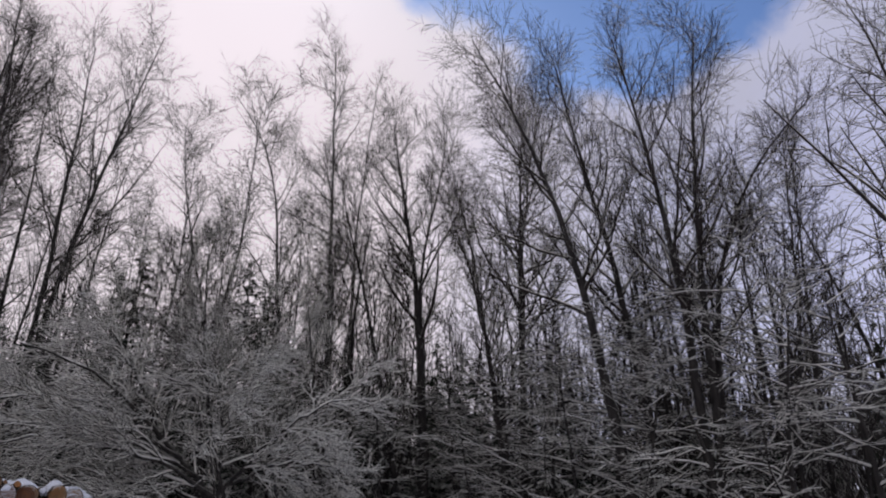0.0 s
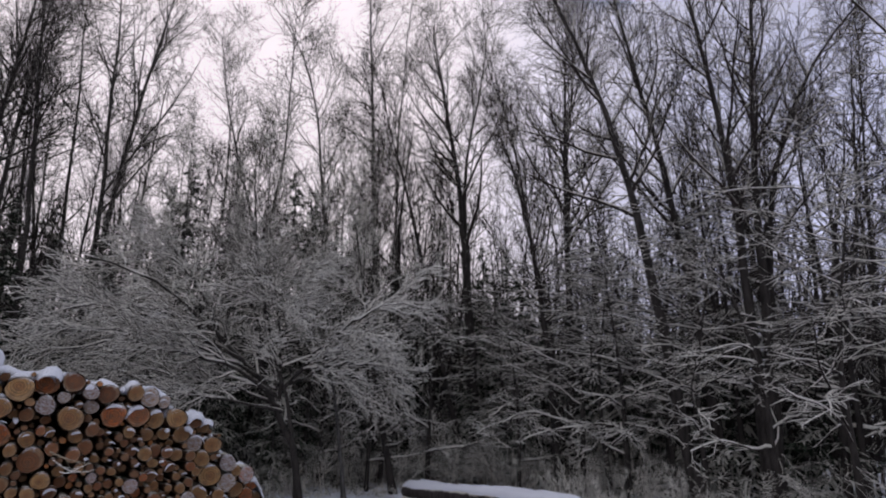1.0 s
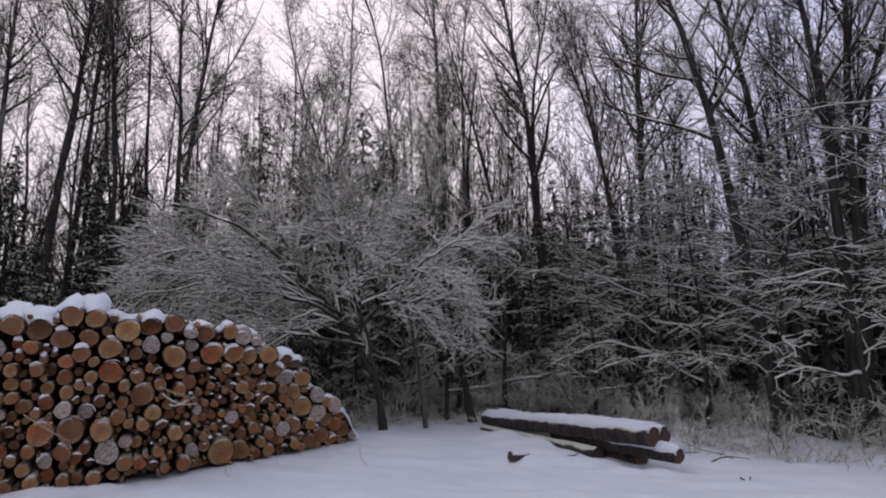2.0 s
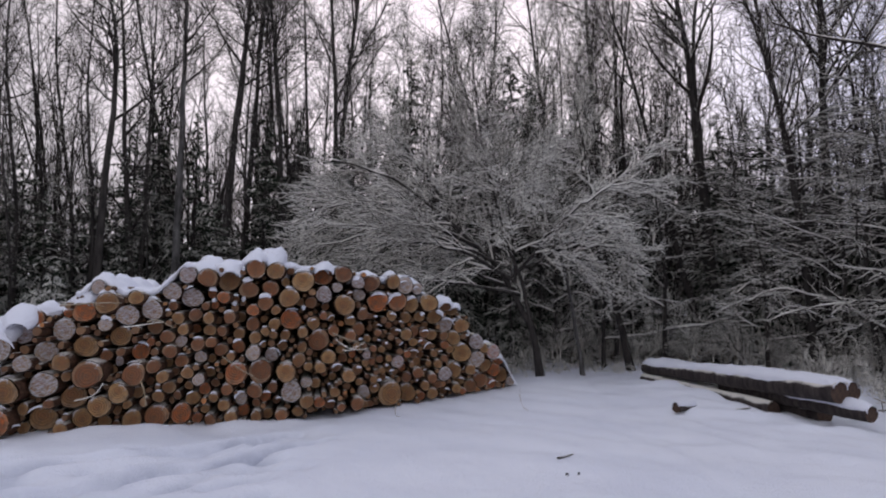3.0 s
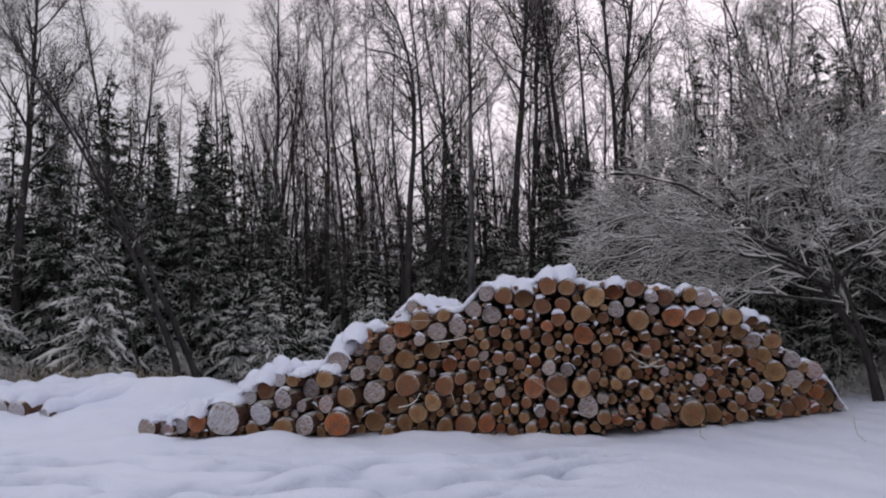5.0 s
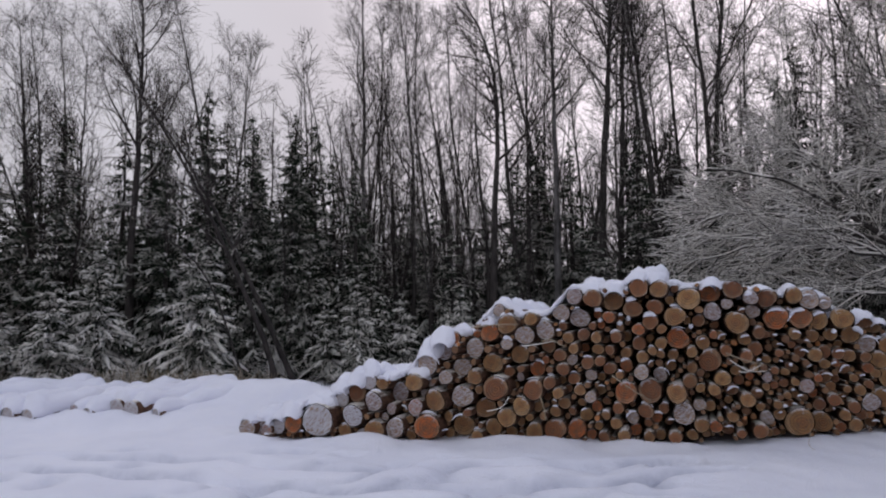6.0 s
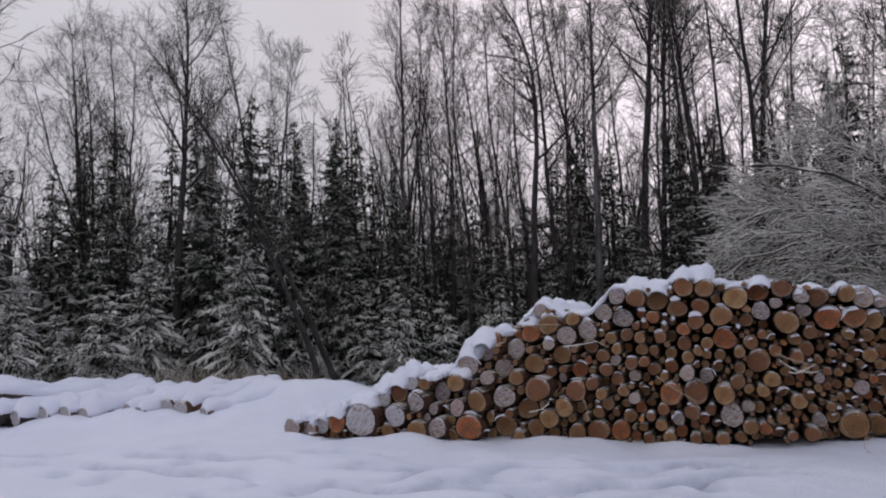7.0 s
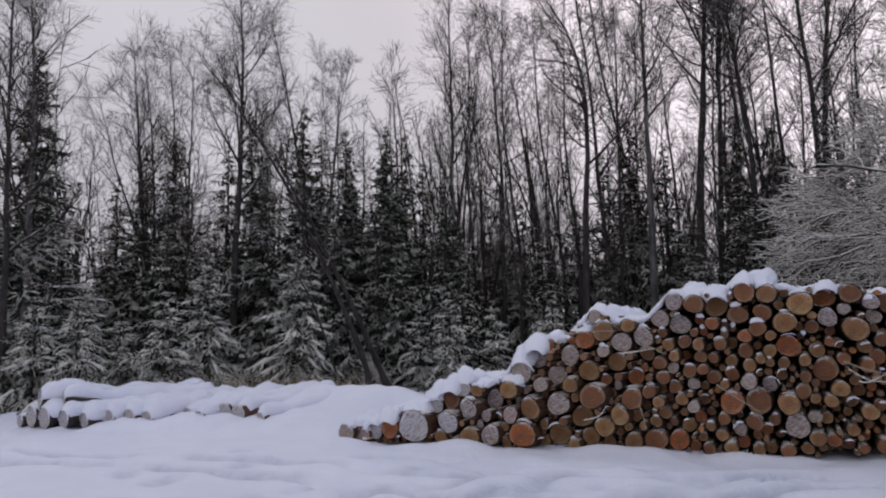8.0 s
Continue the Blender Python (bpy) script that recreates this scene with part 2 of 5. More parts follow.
def snow_lines(rng, sets, load=0.9, gaps=0.15):
    """Snow lying on twigs: thin white ridges on the upper side of all that is not steep, broken here and there."""
    out = []
    for p, r, s in sets:
        tan = np.empty_like(p)
        tan[:, 1:-1] = p[:, 2:] - p[:, :-2]
        tan[:, 0], tan[:, -1] = p[:, 1] - p[:, 0], p[:, -1] - p[:, -2]
        level = np.sqrt(np.clip(1 - unit(tan)[..., 2] ** 2, 0, 1))
        w = r * load * np.clip(level * 1.5 - 0.5, 0.02, 1) * rng.uniform(0.7, 1.25, r.shape)
        w = np.where(rng.random(r.shape) < gaps, 0.1 * w, w)
        out.append((p + np.array([0, 0, 1.0]) * (r * 0.45 + w * 0.45)[..., None], w, s))
    return tubes(out)


def along(p, r, t):
    """Place, direction and radius at t (0 to 1) on polylines p."""
    b, n, _ = p.shape
    f = np.clip(t, 0, 0.999) * (n - 1)
    i = f.astype(int)
    w = (f - i)[:, None]
    k = np.arange(b)
    return p[k, i] * (1 - w) + p[k, i + 1] * w, unit(p[k, i + 1] - p[k, i]), r[k, i] * (1 - w[:, 0]) + r[k, i + 1] * w[:, 0]


def grow(rng, p, r, count, start, length, angle, rise, wild, n, thick=0.55, tip=0.3, taper=0.5, flat=0.0, rmin=0.0):
    """Branches on polylines: count of them on each, from `start` on, at `angle` degrees; rise bends them up (or down: minus)."""
    b = len(p)
    pull = np.array([0, 0, rise] if np.isscalar(rise) else rise)
    t = (np.tile((np.arange(count) + 0.5) / count, b) + rng.uniform(-0.5, 0.5, b * count) / count) * (1 - start) + start
    P, R = np.repeat(p, count, 0), np.repeat(r, count, 0)
    at, d, rad = along(P, R, t)
    L = np.repeat(np.broadcast_to(length, b), count) * (1 - taper * (t - start) / (1.001 - start)) * rng.uniform(0.6, 1.25, b * count)
    q = rng.normal(size=(b * count, 3))
    q[:, 2] *= 1 - flat
    q = unit(q - d * (q * d).sum(1, keepdims=True))
    a = np.radians(angle + rng.normal(0, 10, b * count))[:, None]
    way = unit(np.cos(a) * d + np.sin(a) * q)
    pts = [at]
    for k in range(n - 1):
        pts.append(pts[-1] + way * (L / (n - 1))[:, None])
        way = unit(way + pull / (n - 1) + rng.normal(0, wild, way.shape))
    pts = np.stack(pts, 1)
    r0 = np.maximum(np.minimum(rad * thick, rad * 0.9), rmin)
    rr = r0[:, None] * np.linspace(1, tip, n)[None]
    return pts, rr


def smooth_line(pts, n):
    """n points on a soft curve through a few given ones."""
    p = np.array(pts, float)
    s = np.concatenate([[0], np.cumsum(np.linalg.norm(np.diff(p, axis=0), axis=1))])
    u = np.linspace(0, s[-1], n)
    out = np.stack([np.interp(u, s, p[:, k]) for k in range(3)], 1)
    for _ in range(2):
        out[1:-1] = 0.25 * out[:-2] + 0.5 * out[1:-1] + 0.25 * out[2:]
    return out


# ---------------------------------------------------------------- ground
TRACK_A = [(-14.0, 6.9), (-9.9, 7.1), (-7.1, 7.4), (-4.6, 7.5), (-3.4, 7.25), (-2.4, 7.25), (-1.2, 7.55), (-0.4, 7.8), (0.8, 8.4)]
TRACK_B = [(-14.0, 6.3), (-8.0, 6.7), (-5.4, 6.75), (-2.7, 6.35), (-1.4, 6.5), (-0.3, 7.05), (1.2, 7.9)]
# short furrows scraped across the tracks: from, to
FURROWS = [(-1.62, 7.55, -2.5, 6.4), (-0.55, 7.3, -1.5, 6.05), (-1.0, 6.9, -1.75, 5.95), (-2.3, 7.3, -3.3, 6.5), (-0.1, 7.0, -0.9, 6.0), (-3.4, 6.7, -4.6, 6.2), (-6.2, 6.9, -7.6, 6.5)]
_rng = np.random.default_rng(4)
STEPS = np.stack([_rng.uniform(-7.5, 0.6, 46), _rng.uniform(5.2, 8.2, 46)], 1)


_dir = _rng.uniform(0, 6.283, 14)
_len = np.geomspace(0.35, 1.3, 14)
_pha = _rng.uniform(0, 6.283, 14)


def crust(x, y):
    """The small unevenness of settled snow."""
    z = 0.0
    for a, l, f in zip(_dir, _len, _pha):
        z = z + l * np.sin((x * np.cos(a) + y * np.sin(a)) * 6.283 / l + f + 1.5 * np.sin(0.9 * x + f) * np.cos(0.8 * y - f))
    return z


def furrow(x, y, wide):
    """How deep in a furrow a place lies, from 0 to 1."""
    w = 0.0
    for ax, ay, bx, by in FURROWS:
        dx, dy = bx - ax, by - ay
        size = math.hypot(dx, dy)
        t = ((x - ax) * dx + (y - ay) * dy) / size
        off = ((x - ax) * dy - (y - ay) * dx) / size + 0.05 * np.sin(4.0 * t + ax)
        ends = np.clip(t / 0.2, 0, 1) * np.clip((size - t) / 0.2, 0, 1)
        w = w + ends * np.exp(-(off / wide) ** 2) * (0.65 + 0.35 * np.sin(9.0 * t + 3 * ay))
    return w


def height(x, y):
    x, y = np.asarray(x, float), np.asarray(y, float)
    z = 0.035 * np.sin(0.9 * x + 0.4 * y) * np.cos(0.7 * y - 0.5 * x) + 0.018 * np.sin(2.3 * x - 1.1 * y + 1) + 0.012 * np.sin(4.1 * y + 3.0 * x)
    z = z * np.clip((np.hypot(x, y) - 2) / 6, 0.2, 1)
    far = np.clip((np.hypot(x, y) - 15) / 10, 0, 1)
    z = z + far * (0.12 * np.sin(0.8 * x) * np.cos(0.9 * y + 1) + 0.05 * np.sin(2.1 * x + 1.7 * y))
    z = z + crust(x, y) * (0.0045 + 0.010 * np.exp(-((x - 7.2) / 1.7) ** 2 - ((y - 7.2) / 2.0) ** 2) + 0.006 * np.clip((np.hypot(x, y) - 11.5) / 3, 0, 1))
    # snow over an old layer of logs beside the pile
    z = z + 0.46 * np.exp(-((x + 6.3 - 0.5 * (y - 11.8)) / 2.1) ** 2 - ((y - 12.0) / 1.0) ** 2)
    z = z + 0.25 * np.exp(-((x + 9.6) / 2.2) ** 2 - ((y - 12.3) / 1.0) ** 2)
    # drifts that half bury the loose logs
    z = z + 0.20 * np.clip((x + 11.2) / 1.2, 0, 1) * np.clip((-5.3 - x) / 0.5, 0, 1) * np.clip((y - 9.15 - 0.16 * (x + 9)) / 0.7, 0, 1) * np.clip((13 - y) / 1.5, 0, 1)
    # snow lip along the foot of the pile
    foot = face_y(x) - 0.22
    z = z + (0.045 + 0.03 * np.sin(3.1 * x) + 0.02 * np.sin(7.3 * x + 1)) * np.exp(-((y - foot) / 0.22) ** 2) * np.clip((x + 5.8) / 0.3, 0, 1) * np.clip((1.6 - x) / 0.8, 0, 1)
    # hump under the beams
    z = z + 0.10 * np.exp(-((x - 7.6) / 0.7) ** 2 - ((y - 9.6) / 1.4) ** 2) + 0.06 * np.exp(-((x - 6.3) / 0.5) ** 2 - ((y - 8.2) / 0.4) ** 2)
    for line in (TRACK_A, TRACK_B):
        q = np.array(line)
        yy = np.interp(x, q[:, 0], q[:, 1])
        on = (x > q[0, 0]) & (x < q[-1, 0])
        z = z - on * (0.12 + 0.05 * np.sin(3 * x) + 0.04 * np.sin(7.7 * x)) * np.exp(-((y - yy) / 0.13) ** 4) + on * (0.03 + 0.02 * np.sin(5.1 * x)) * np.exp(-((np.abs(y - yy) - 0.24) / 0.08) ** 2)
    z = z - 0.075 * furrow(x, y, 0.09) + 0.02 * furrow(x, y, 0.22)
    for sx, sy in STEPS:
        z = z - 0.12 * np.exp(-((x - sx) / 0.15) ** 2 - ((y - sy) / 0.09) ** 2)
    return z


FACE_X = np.array([-5.4, 0.0, 1.6, 2.4, 3.5, 4.9])
FACE_Y = np.array([9.05, 9.38, 9.52, 9.85, 10.5, 11.3])


def trodden_shade(x, y):
    """Where the snow is pressed and its colour darkened for shade: along the tracks and in the footprints."""
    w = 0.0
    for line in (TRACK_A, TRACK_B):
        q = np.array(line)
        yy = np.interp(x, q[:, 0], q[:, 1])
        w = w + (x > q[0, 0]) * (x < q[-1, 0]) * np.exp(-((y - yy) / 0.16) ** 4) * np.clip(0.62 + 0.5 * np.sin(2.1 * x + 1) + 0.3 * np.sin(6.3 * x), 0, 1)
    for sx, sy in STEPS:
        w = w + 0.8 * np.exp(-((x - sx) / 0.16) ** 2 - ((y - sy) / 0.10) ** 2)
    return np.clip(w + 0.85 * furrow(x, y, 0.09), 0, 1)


def face_y(x):
    return np.interp(x, FACE_X, FACE_Y)


def build_ground():
    u = np.linspace(-1, 1, 460)
    gx = 17 * u + 400 * np.sign(u) * np.clip(np.abs(u) - 0.86, 0, 1) ** 2 * 40
    v = np.linspace(0, 1, 390)
    gy = -5 + 27 * v + 400 * np.clip(v - 0.9, 0, 1) ** 2 * 70 - 200 * np.clip(0.1 - v, 0, 1) ** 2 * 60
    X, Y = np.meshgrid(gx, gy)
    Z = height(X, Y)
    i = np.arange(X.size).reshape(X.shape)
    q = np.stack([i[:-1, :-1], i[:-1, 1:], i[1:, 1:], i[1:, :-1]], -1).reshape(-1, 4)
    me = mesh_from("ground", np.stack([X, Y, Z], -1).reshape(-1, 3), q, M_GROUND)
    me.attributes.new("trodden_shade", "FLOAT", "POINT").data.foreach_set("value", trodden_shade(X, Y).astype(np.float32).ravel())
    ob = new("ground", me)
    tagged(ob, "snow-covered clearing and forest floor with faint tracks", "ground", kind="structure")


build_ground()


# ---------------------------------------------------------------- trees
def tree_root(name, x, y, label, category="tree", group=""):
    ob = new(name)
    ob.location = (x, y, float(height(x, y)) - 0.05)
    return tagged(ob, label, category, group)


def bare_tree(line, girth, seed, limbs=17, bare=0.35, spread=0.22, twigs=9, birch=False, twig_mat=None, rise=0.5, angle=42, fine=0.0052,
              label="tall bare deciduous tree with a dark trunk and fine twigs", name="bare_tree"):
    """A leafless tree: a trunk on a soft curve through the points of `line`, limbs, branches and twigs."""
    rng = np.random.default_rng(seed)
    if twig_mat is M_SNOWTWIG:  # trees at the edge keep their low branches
        limbs, twigs = limbs + 3, twigs + 1
    p = [np.array(q, float) for q in line]
    if p[0][2] > 0.2:
        k = p[0][2] / max(p[1][2] - p[0][2], 0.5)
        foot = p[0] - (p[1] - p[0]) * k * 0.6
        foot[2] = 0
        p.insert(0, foot)
    root = tree_root(name, p[0][0], p[0][1], label)
    o = np.array([p[0][0], p[0][1], root.location.z])
    tall = p[-1][2]
    c = smooth_line([q - o for q in p], 16)
    c[0, 2] = 0
    c[1:-1, :2] += rng.normal(0, 0.012 * tall / 10, (14, 2))
    r = girth * (1 - np.linspace(0, 1, 16) ** 0.9 * 0.90)
    r[0] *= 1.35
    T, R = c[None], r[None]
    part("trunk", mesh_from("trunk", *tubes([(T, R, 9)]), M_BIRCH if birch else M_TRUNK), root)
    a, ra = grow(rng, T, R, limbs, bare, tall * spread, angle, rise, 0.10, 7, 0.62, 0.22, 0.62)
    b, rb = grow(rng, a, ra, 8, 0.12, tall * spread * 0.42, 42, rise * 0.6, 0.13, 5, 0.6, 0.3, 0.5, rmin=fine * 1.2)
    top = grow(rng, T, R, 14, 0.62, tall * spread * 0.45, 38, rise, 0.12, 5, 0.5, 0.3, 0.5, rmin=fine * 1.2)
    b, rb = np.concatenate([b, top[0]]), np.concatenate([rb, top[1]])
    d, rd = grow(rng, b, rb, twigs, 0.1, tall * spread * 0.21, 44, 0.05, 0.22, 3, 0.6, 0.5, 0.4, rmin=fine)
    part("crown", mesh_from("crown", *tubes([(a, ra, 5), (b, rb, 3), (d, rd, 3)]), twig_mat or M_TWIG), root)
    return root


def snowy_bush(x, y, stems, seed, tall=2.6, lean=(0, 0), girth=0.03, twigs=7, arch=-0.5, label="leafless bush with arching twigs under snow", reach=0.45, name="bush"):
    rng = np.random.default_rng(seed)
    root = tree_root(name, x, y, label, "bush")
    n = 9
    a0 = rng.uniform(0, 2 * np.pi, stems)
    way = np.stack([np.cos(a0) * reach + lean[0], np.sin(a0) * reach + lean[1], np.full(stems, 1.0)], 1)
    way = unit(way + rng.normal(0, 0.1, way.shape))
    L = tall * rng.uniform(0.6, 1.15, stems)
    pts = [np.stack([rng.normal(0, 0.12, stems), rng.normal(0, 0.12, stems), np.zeros(stems)], 1)]
    for k in range(n - 1):
        pts.append(pts[-1] + way * (L / (n - 1))[:, None])
        way = unit(way + np.array([lean[0] * 0.12, lean[1] * 0.12, arch / n]) + rng.normal(0, 0.07, way.shape))
    T = np.stack(pts, 1)
    R = girth * rng.uniform(0.5, 1.1, stems)[:, None] * np.linspace(1, 0.25, n)[None]
    part("framework", mesh_from("framework", *tubes([(T, R, 6)]), M_FROST), root)
    b, rb = grow(rng, T, R, 10, 0.25, tall * 0.36, 34, -0.45, 0.06, 6, 0.6, 0.4, 0.4, 0.5, rmin=0.006)
    d, rd = grow(rng, b, rb, twigs, 0.1, tall * 0.13, 36, -0.2, 0.10, 3, 0.75, 0.6, 0.4, 0.6, rmin=0.005)
    part("crown", mesh_from("crown", *tubes([(b, rb, 4), (d, rd, 3)]), M_FROST), root)
    return root


def layered_tree(x, y, tall, seed, label="young leafless tree with snow on its level branches", reach=0.42, start=0.2, limbs=20, pull=(-0.25, -0.1, -0.12)):
    """A young tree whose branches spread in level, zigzag layers, each carrying a line of snow."""
    rng = np.random.default_rng(seed)
    root = tree_root("young_tree", x, y, label)
    c = smooth_line([(0, 0, 0), (rng.normal(0, 0.1), rng.normal(0, 0.1), tall * 0.5), (rng.normal(0, 0.3), rng.normal(0, 0.3), tall)], 12)[None]
    r = (0.012 * tall + 0.012) * np.linspace(1, 0.15, 12)[None]
    part("trunk", mesh_from("trunk", *tubes([(c, r, 7)]), M_TRUNK), root)
    limbs = int(limbs * 0.75)
    a, ra = grow(rng, c, r, limbs, start, tall * reach * 1.15, 70, pull, 0.15, 10, 0.42, 0.35, 0.45, 0.6, rmin=0.0105)
    b, rb = grow(rng, a, ra, 7, 0.15, tall * reach * 0.38, 44, (-0.1, 0, -0.12), 0.17, 6, 0.7, 0.5, 0.5, 0.75, rmin=0.007)
    d, rd = grow(rng, b, rb, 4, 0.15, tall * reach * 0.12, 46, -0.1, 0.16, 3, 0.8, 0.6, 0.4, 0.7, rmin=0.0055)
    part("crown", mesh_from("crown", *tubes([(a, ra, 5), (b, rb, 3), (d, rd, 3)]), M_SNOWTWIG), root)
    part("snow", mesh_from("snow", *snow_lines(rng, [(a, ra, 4), (b, rb, 3), (d, rd, 3)], 1.55, 0.10), M_CLUMP), root, "white snow lying along the branches")["kind"] = "stuff"
    return root


def spruce_boughs(rng, tall, wide, per=6, gap=0.26, low=0.04):
    """Boughs in whorls up a stem: each droops, lifts its tip, and carries flat side sprays and hanging twigs."""
    whorls = max(8, int(tall * (1 - low) / gap))
    t = np.repeat(np.linspace(low, 0.985, whorls), per)
    count = len(t)
    t = np.clip(t + rng.normal(0, 0.012, count), 0.02, 0.99)
    keep = rng.uniform(0.45, 1.25, count)
    L = (wide * 0.5 * (1 - t) ** 0.8 + 0.05) * keep
    ang = rng.uniform(0, 2 * np.pi, count)
    way = unit(np.stack([np.cos(ang), np.sin(ang), -0.30 + 0.75 * t + rng.normal(0, 0.12, count)], 1))
    pts = [np.stack([np.zeros(count), np.zeros(count), t * tall], 1)]
    for k in range(5):
        pts.append(pts[-1] + way * (L / 5)[:, None])
        way = unit(way + np.array([0, 0, -0.17 if k < 3 else 0.20]) + rng.normal(0, 0.06, way.shape))
    P = np.stack(pts, 1)
    thick = 0.010 + 0.022 * np.clip(L, 0, 1.2)
    return P, thick[:, None] * np.array([0.6, 1.0, 1.25, 1.2, 0.9, 0.25])[None], L


def spruce(x, y, tall, wide, seed, label="spruce with snow on its drooping boughs", heavy=True, dense=False):
    rng = np.random.default_rng(seed)
    root = tree_root("spruce", x, y, label)
    n = 8
    T = np.stack([np.zeros(n), np.zeros(n), np.linspace(0, tall, n)], 1)[None]
    T[0, 1:-1, :2] += rng.normal(0, 0.02, (n - 2, 2))
    R = (0.012 * tall + 0.02) * np.linspace(1, 0.08, n)[None]
    part("trunk", mesh_from("trunk", *tubes([(T, R, 7)]), M_TRUNK), root)
    P, PR, L = spruce_boughs(rng, tall, wide, 8, 0.19) if dense else spruce_boughs(rng, tall, wide)
    k = (0.55 if heavy else 0.9) if dense else 1.15 if tall > 4 else 0.8
    m = 4 if dense else 3
    d, rd = grow(rng, P, PR, 32 if dense else 19, 0.10, L * 0.40 + 0.04, 50, -0.75, 0.10, m, 1.0, 0.3, 0.6, 0.7, rmin=0.013)
    e, re = grow(rng, P, PR, 9 if dense else 5, 0.2, L * 0.20 + 0.05, 80, -1.6, 0.10, 3, 0.7, 0.2, 0.4, 0.2, rmin=0.010)
    size = np.linalg.norm(d[:, -1] - d[:, 0], axis=1)
    wd = np.minimum(0.016 + 0.018 * rng.random(len(d)), 0.11 * size)[:, None] * k * np.interp(np.linspace(0, 1, m), [0, 0.35, 0.7, 1], [0.7, 1.25, 0.8, 0.1])[None] * rng.uniform(0.7, 1.3, (len(d), m))
    we = np.minimum(0.010 + 0.012 * rng.random(len(e)), 0.12 * np.linalg.norm(e[:, -1] - e[:, 0], axis=1))[:, None] * k * np.array([0.9, 1.1, 0.1])[None]
    wp = np.minimum(0.045, 0.07 * L)[:, None] * k * np.array([0.3, 0.8, 1.1, 1.2, 1.0, 0.1])[None] * rng.uniform(0.7, 1.3, (len(P), 6))
    needles = joined(tubes([(P, PR * 0.6, 3)]), ribbons(rng, P, wp, 0.2), ribbons(rng, d, wd, 0.35), ribbons(rng, e, we, 1.0))
    part("foliage", mesh_from("foliage", *needles, (M_SNOWNEEDLE if dense else M_NEEDLE) if heavy else M_DARKNEEDLE), root)
    if dense and heavy:
        pick = rng.random(len(P)) < 0.8
        q, w = P[pick][:, 1:], PR[pick][:, 1:]
        w = w * 0.62 * rng.uniform(0.5, 2.2, w.shape) * np.array([0.4, 0.8, 1.2, 1.3, 0.6])[None]
        part("snow", mesh_from("snow", *tubes([(q + np.array([0, 0, 1.0]) * (w * 0.5)[..., None] + rng.normal(0, 0.012, q.shape), w, 5)]), M_CLUMP), root, "white snow lying on the boughs")["kind"] = "stuff"
    return root



DARK = "tall bare alder with a dark trunk and fine twigs"
PALE = "tall bare birch with a grey-white trunk and fine twigs"

# forest behind the log pile
bare_tree([(-17.3, 17.1, 0), (-17.32, 17.1, 4.6), (-17.55, 16.86, 9.2), (-17.68, 16.72, 11.4)], 0.10, 11, label=DARK)
bare_tree([(-17.0, 17.4, 0), (-17.07, 17.34, 4.4), (-17.26, 17.15, 9.3), (-17.47, 16.94, 11.3)], 0.08, 12, 12, label=DARK)
bare_tree([(-16.9, 18.2, 0), (-16.92, 18.17, 3.9), (-17.09, 18.0, 9.5), (-17.24, 17.87, 11.8)], 0.09, 13, 14, label=DARK)
bare_tree([(-16.8, 18.4, 0), (-16.68, 18.38, 4.5), (-16.64, 18.42, 9.6), (-16.6, 18.45, 11.5)], 0.08, 14, 12, label=DARK)
bare_tree([(-16.9, 17.5, 0), (-17.38, 17.04, 4.6), (-17.97, 16.42, 7.2), (-18.44, 15.9, 10.0)], 0.07, 15, 12, label=DARK)
bare_tree([(-13.3, 16.6, 0), (-13.29, 16.65, 3.4), (-13.21, 16.72, 6.8), (-13.16, 16.76, 10.1), (-13.28, 16.66, 12.6)], 0.15, 16, 22, 0.45, 0.27, label=DARK)
bare_tree([(-8.2, 15.7, 0), (-8.31, 15.69, 0.9), (-9.83, 14.82, 4.9), (-10.92, 14.06, 7.2), (-11.92, 13.24, 9.0)], 0.085, 17, 13, 0.3, 0.2,
          label="leaning bare tree bent across the spruces")
bare_tree([(-12.0, 18.8, 0), (-12.02, 18.76, 3.7), (-12.27, 18.6, 7.1), (-12.59, 18.39, 9.6), (-13.08, 18.06, 12.2)], 0.10, 18, 13, label=DARK)
bare_tree([(-11.8, 20.0, 0), (-11.81, 20.05, 6.5), (-12.1, 19.88, 9.4), (-12.16, 19.85, 11.3)], 0.06, 19, 12, 0.55, 0.16, birch=True, label=PALE)
bare_tree([(-11.6, 20.1, 0), (-11.64, 20.15, 5.4), (-11.69, 20.12, 9.4), (-11.28, 20.34, 11.3)], 0.06, 20, 12, 0.55, 0.16, birch=True, label=PALE)
bare_tree([(-7.7, 20.8, 0), (-7.67, 20.85, 4.2), (-7.63, 20.86, 11.1), (-7.69, 20.84, 14.5)], 0.11, 21, 20, 0.4, 0.2, birch=True, label=PALE)
bare_tree([(-6.1, 21.3, 0), (-6.08, 21.34, 4.5), (-6.07, 21.34, 7.8), (-6.26, 21.29, 10.9), (-6.57, 21.2, 13.6)], 0.10, 22, 16, 0.4, 0.2, label=DARK)
bare_tree([(-5.0, 22.6, 0), (-5.18, 22.59, 5.2), (-5.69, 22.47, 9.8), (-6.1, 22.37, 12.4)], 0.08, 23, 14, label=DARK)
bare_tree([(-3.2, 19.9, 0), (-3.18, 19.89, 3.8), (-2.87, 19.94, 8.5), (-3.13, 19.9, 10.5), (-4.27, 19.71, 12.4)], 0.15, 24, 18, 0.5, 0.24, label=DARK)
bare_tree([(-2.4, 22.0, 0), (-2.31, 22.01, 4.0), (-2.14, 22.02, 10.7), (-2.09, 22.02, 13.5)], 0.09, 25, 14, 0.5, label=DARK)
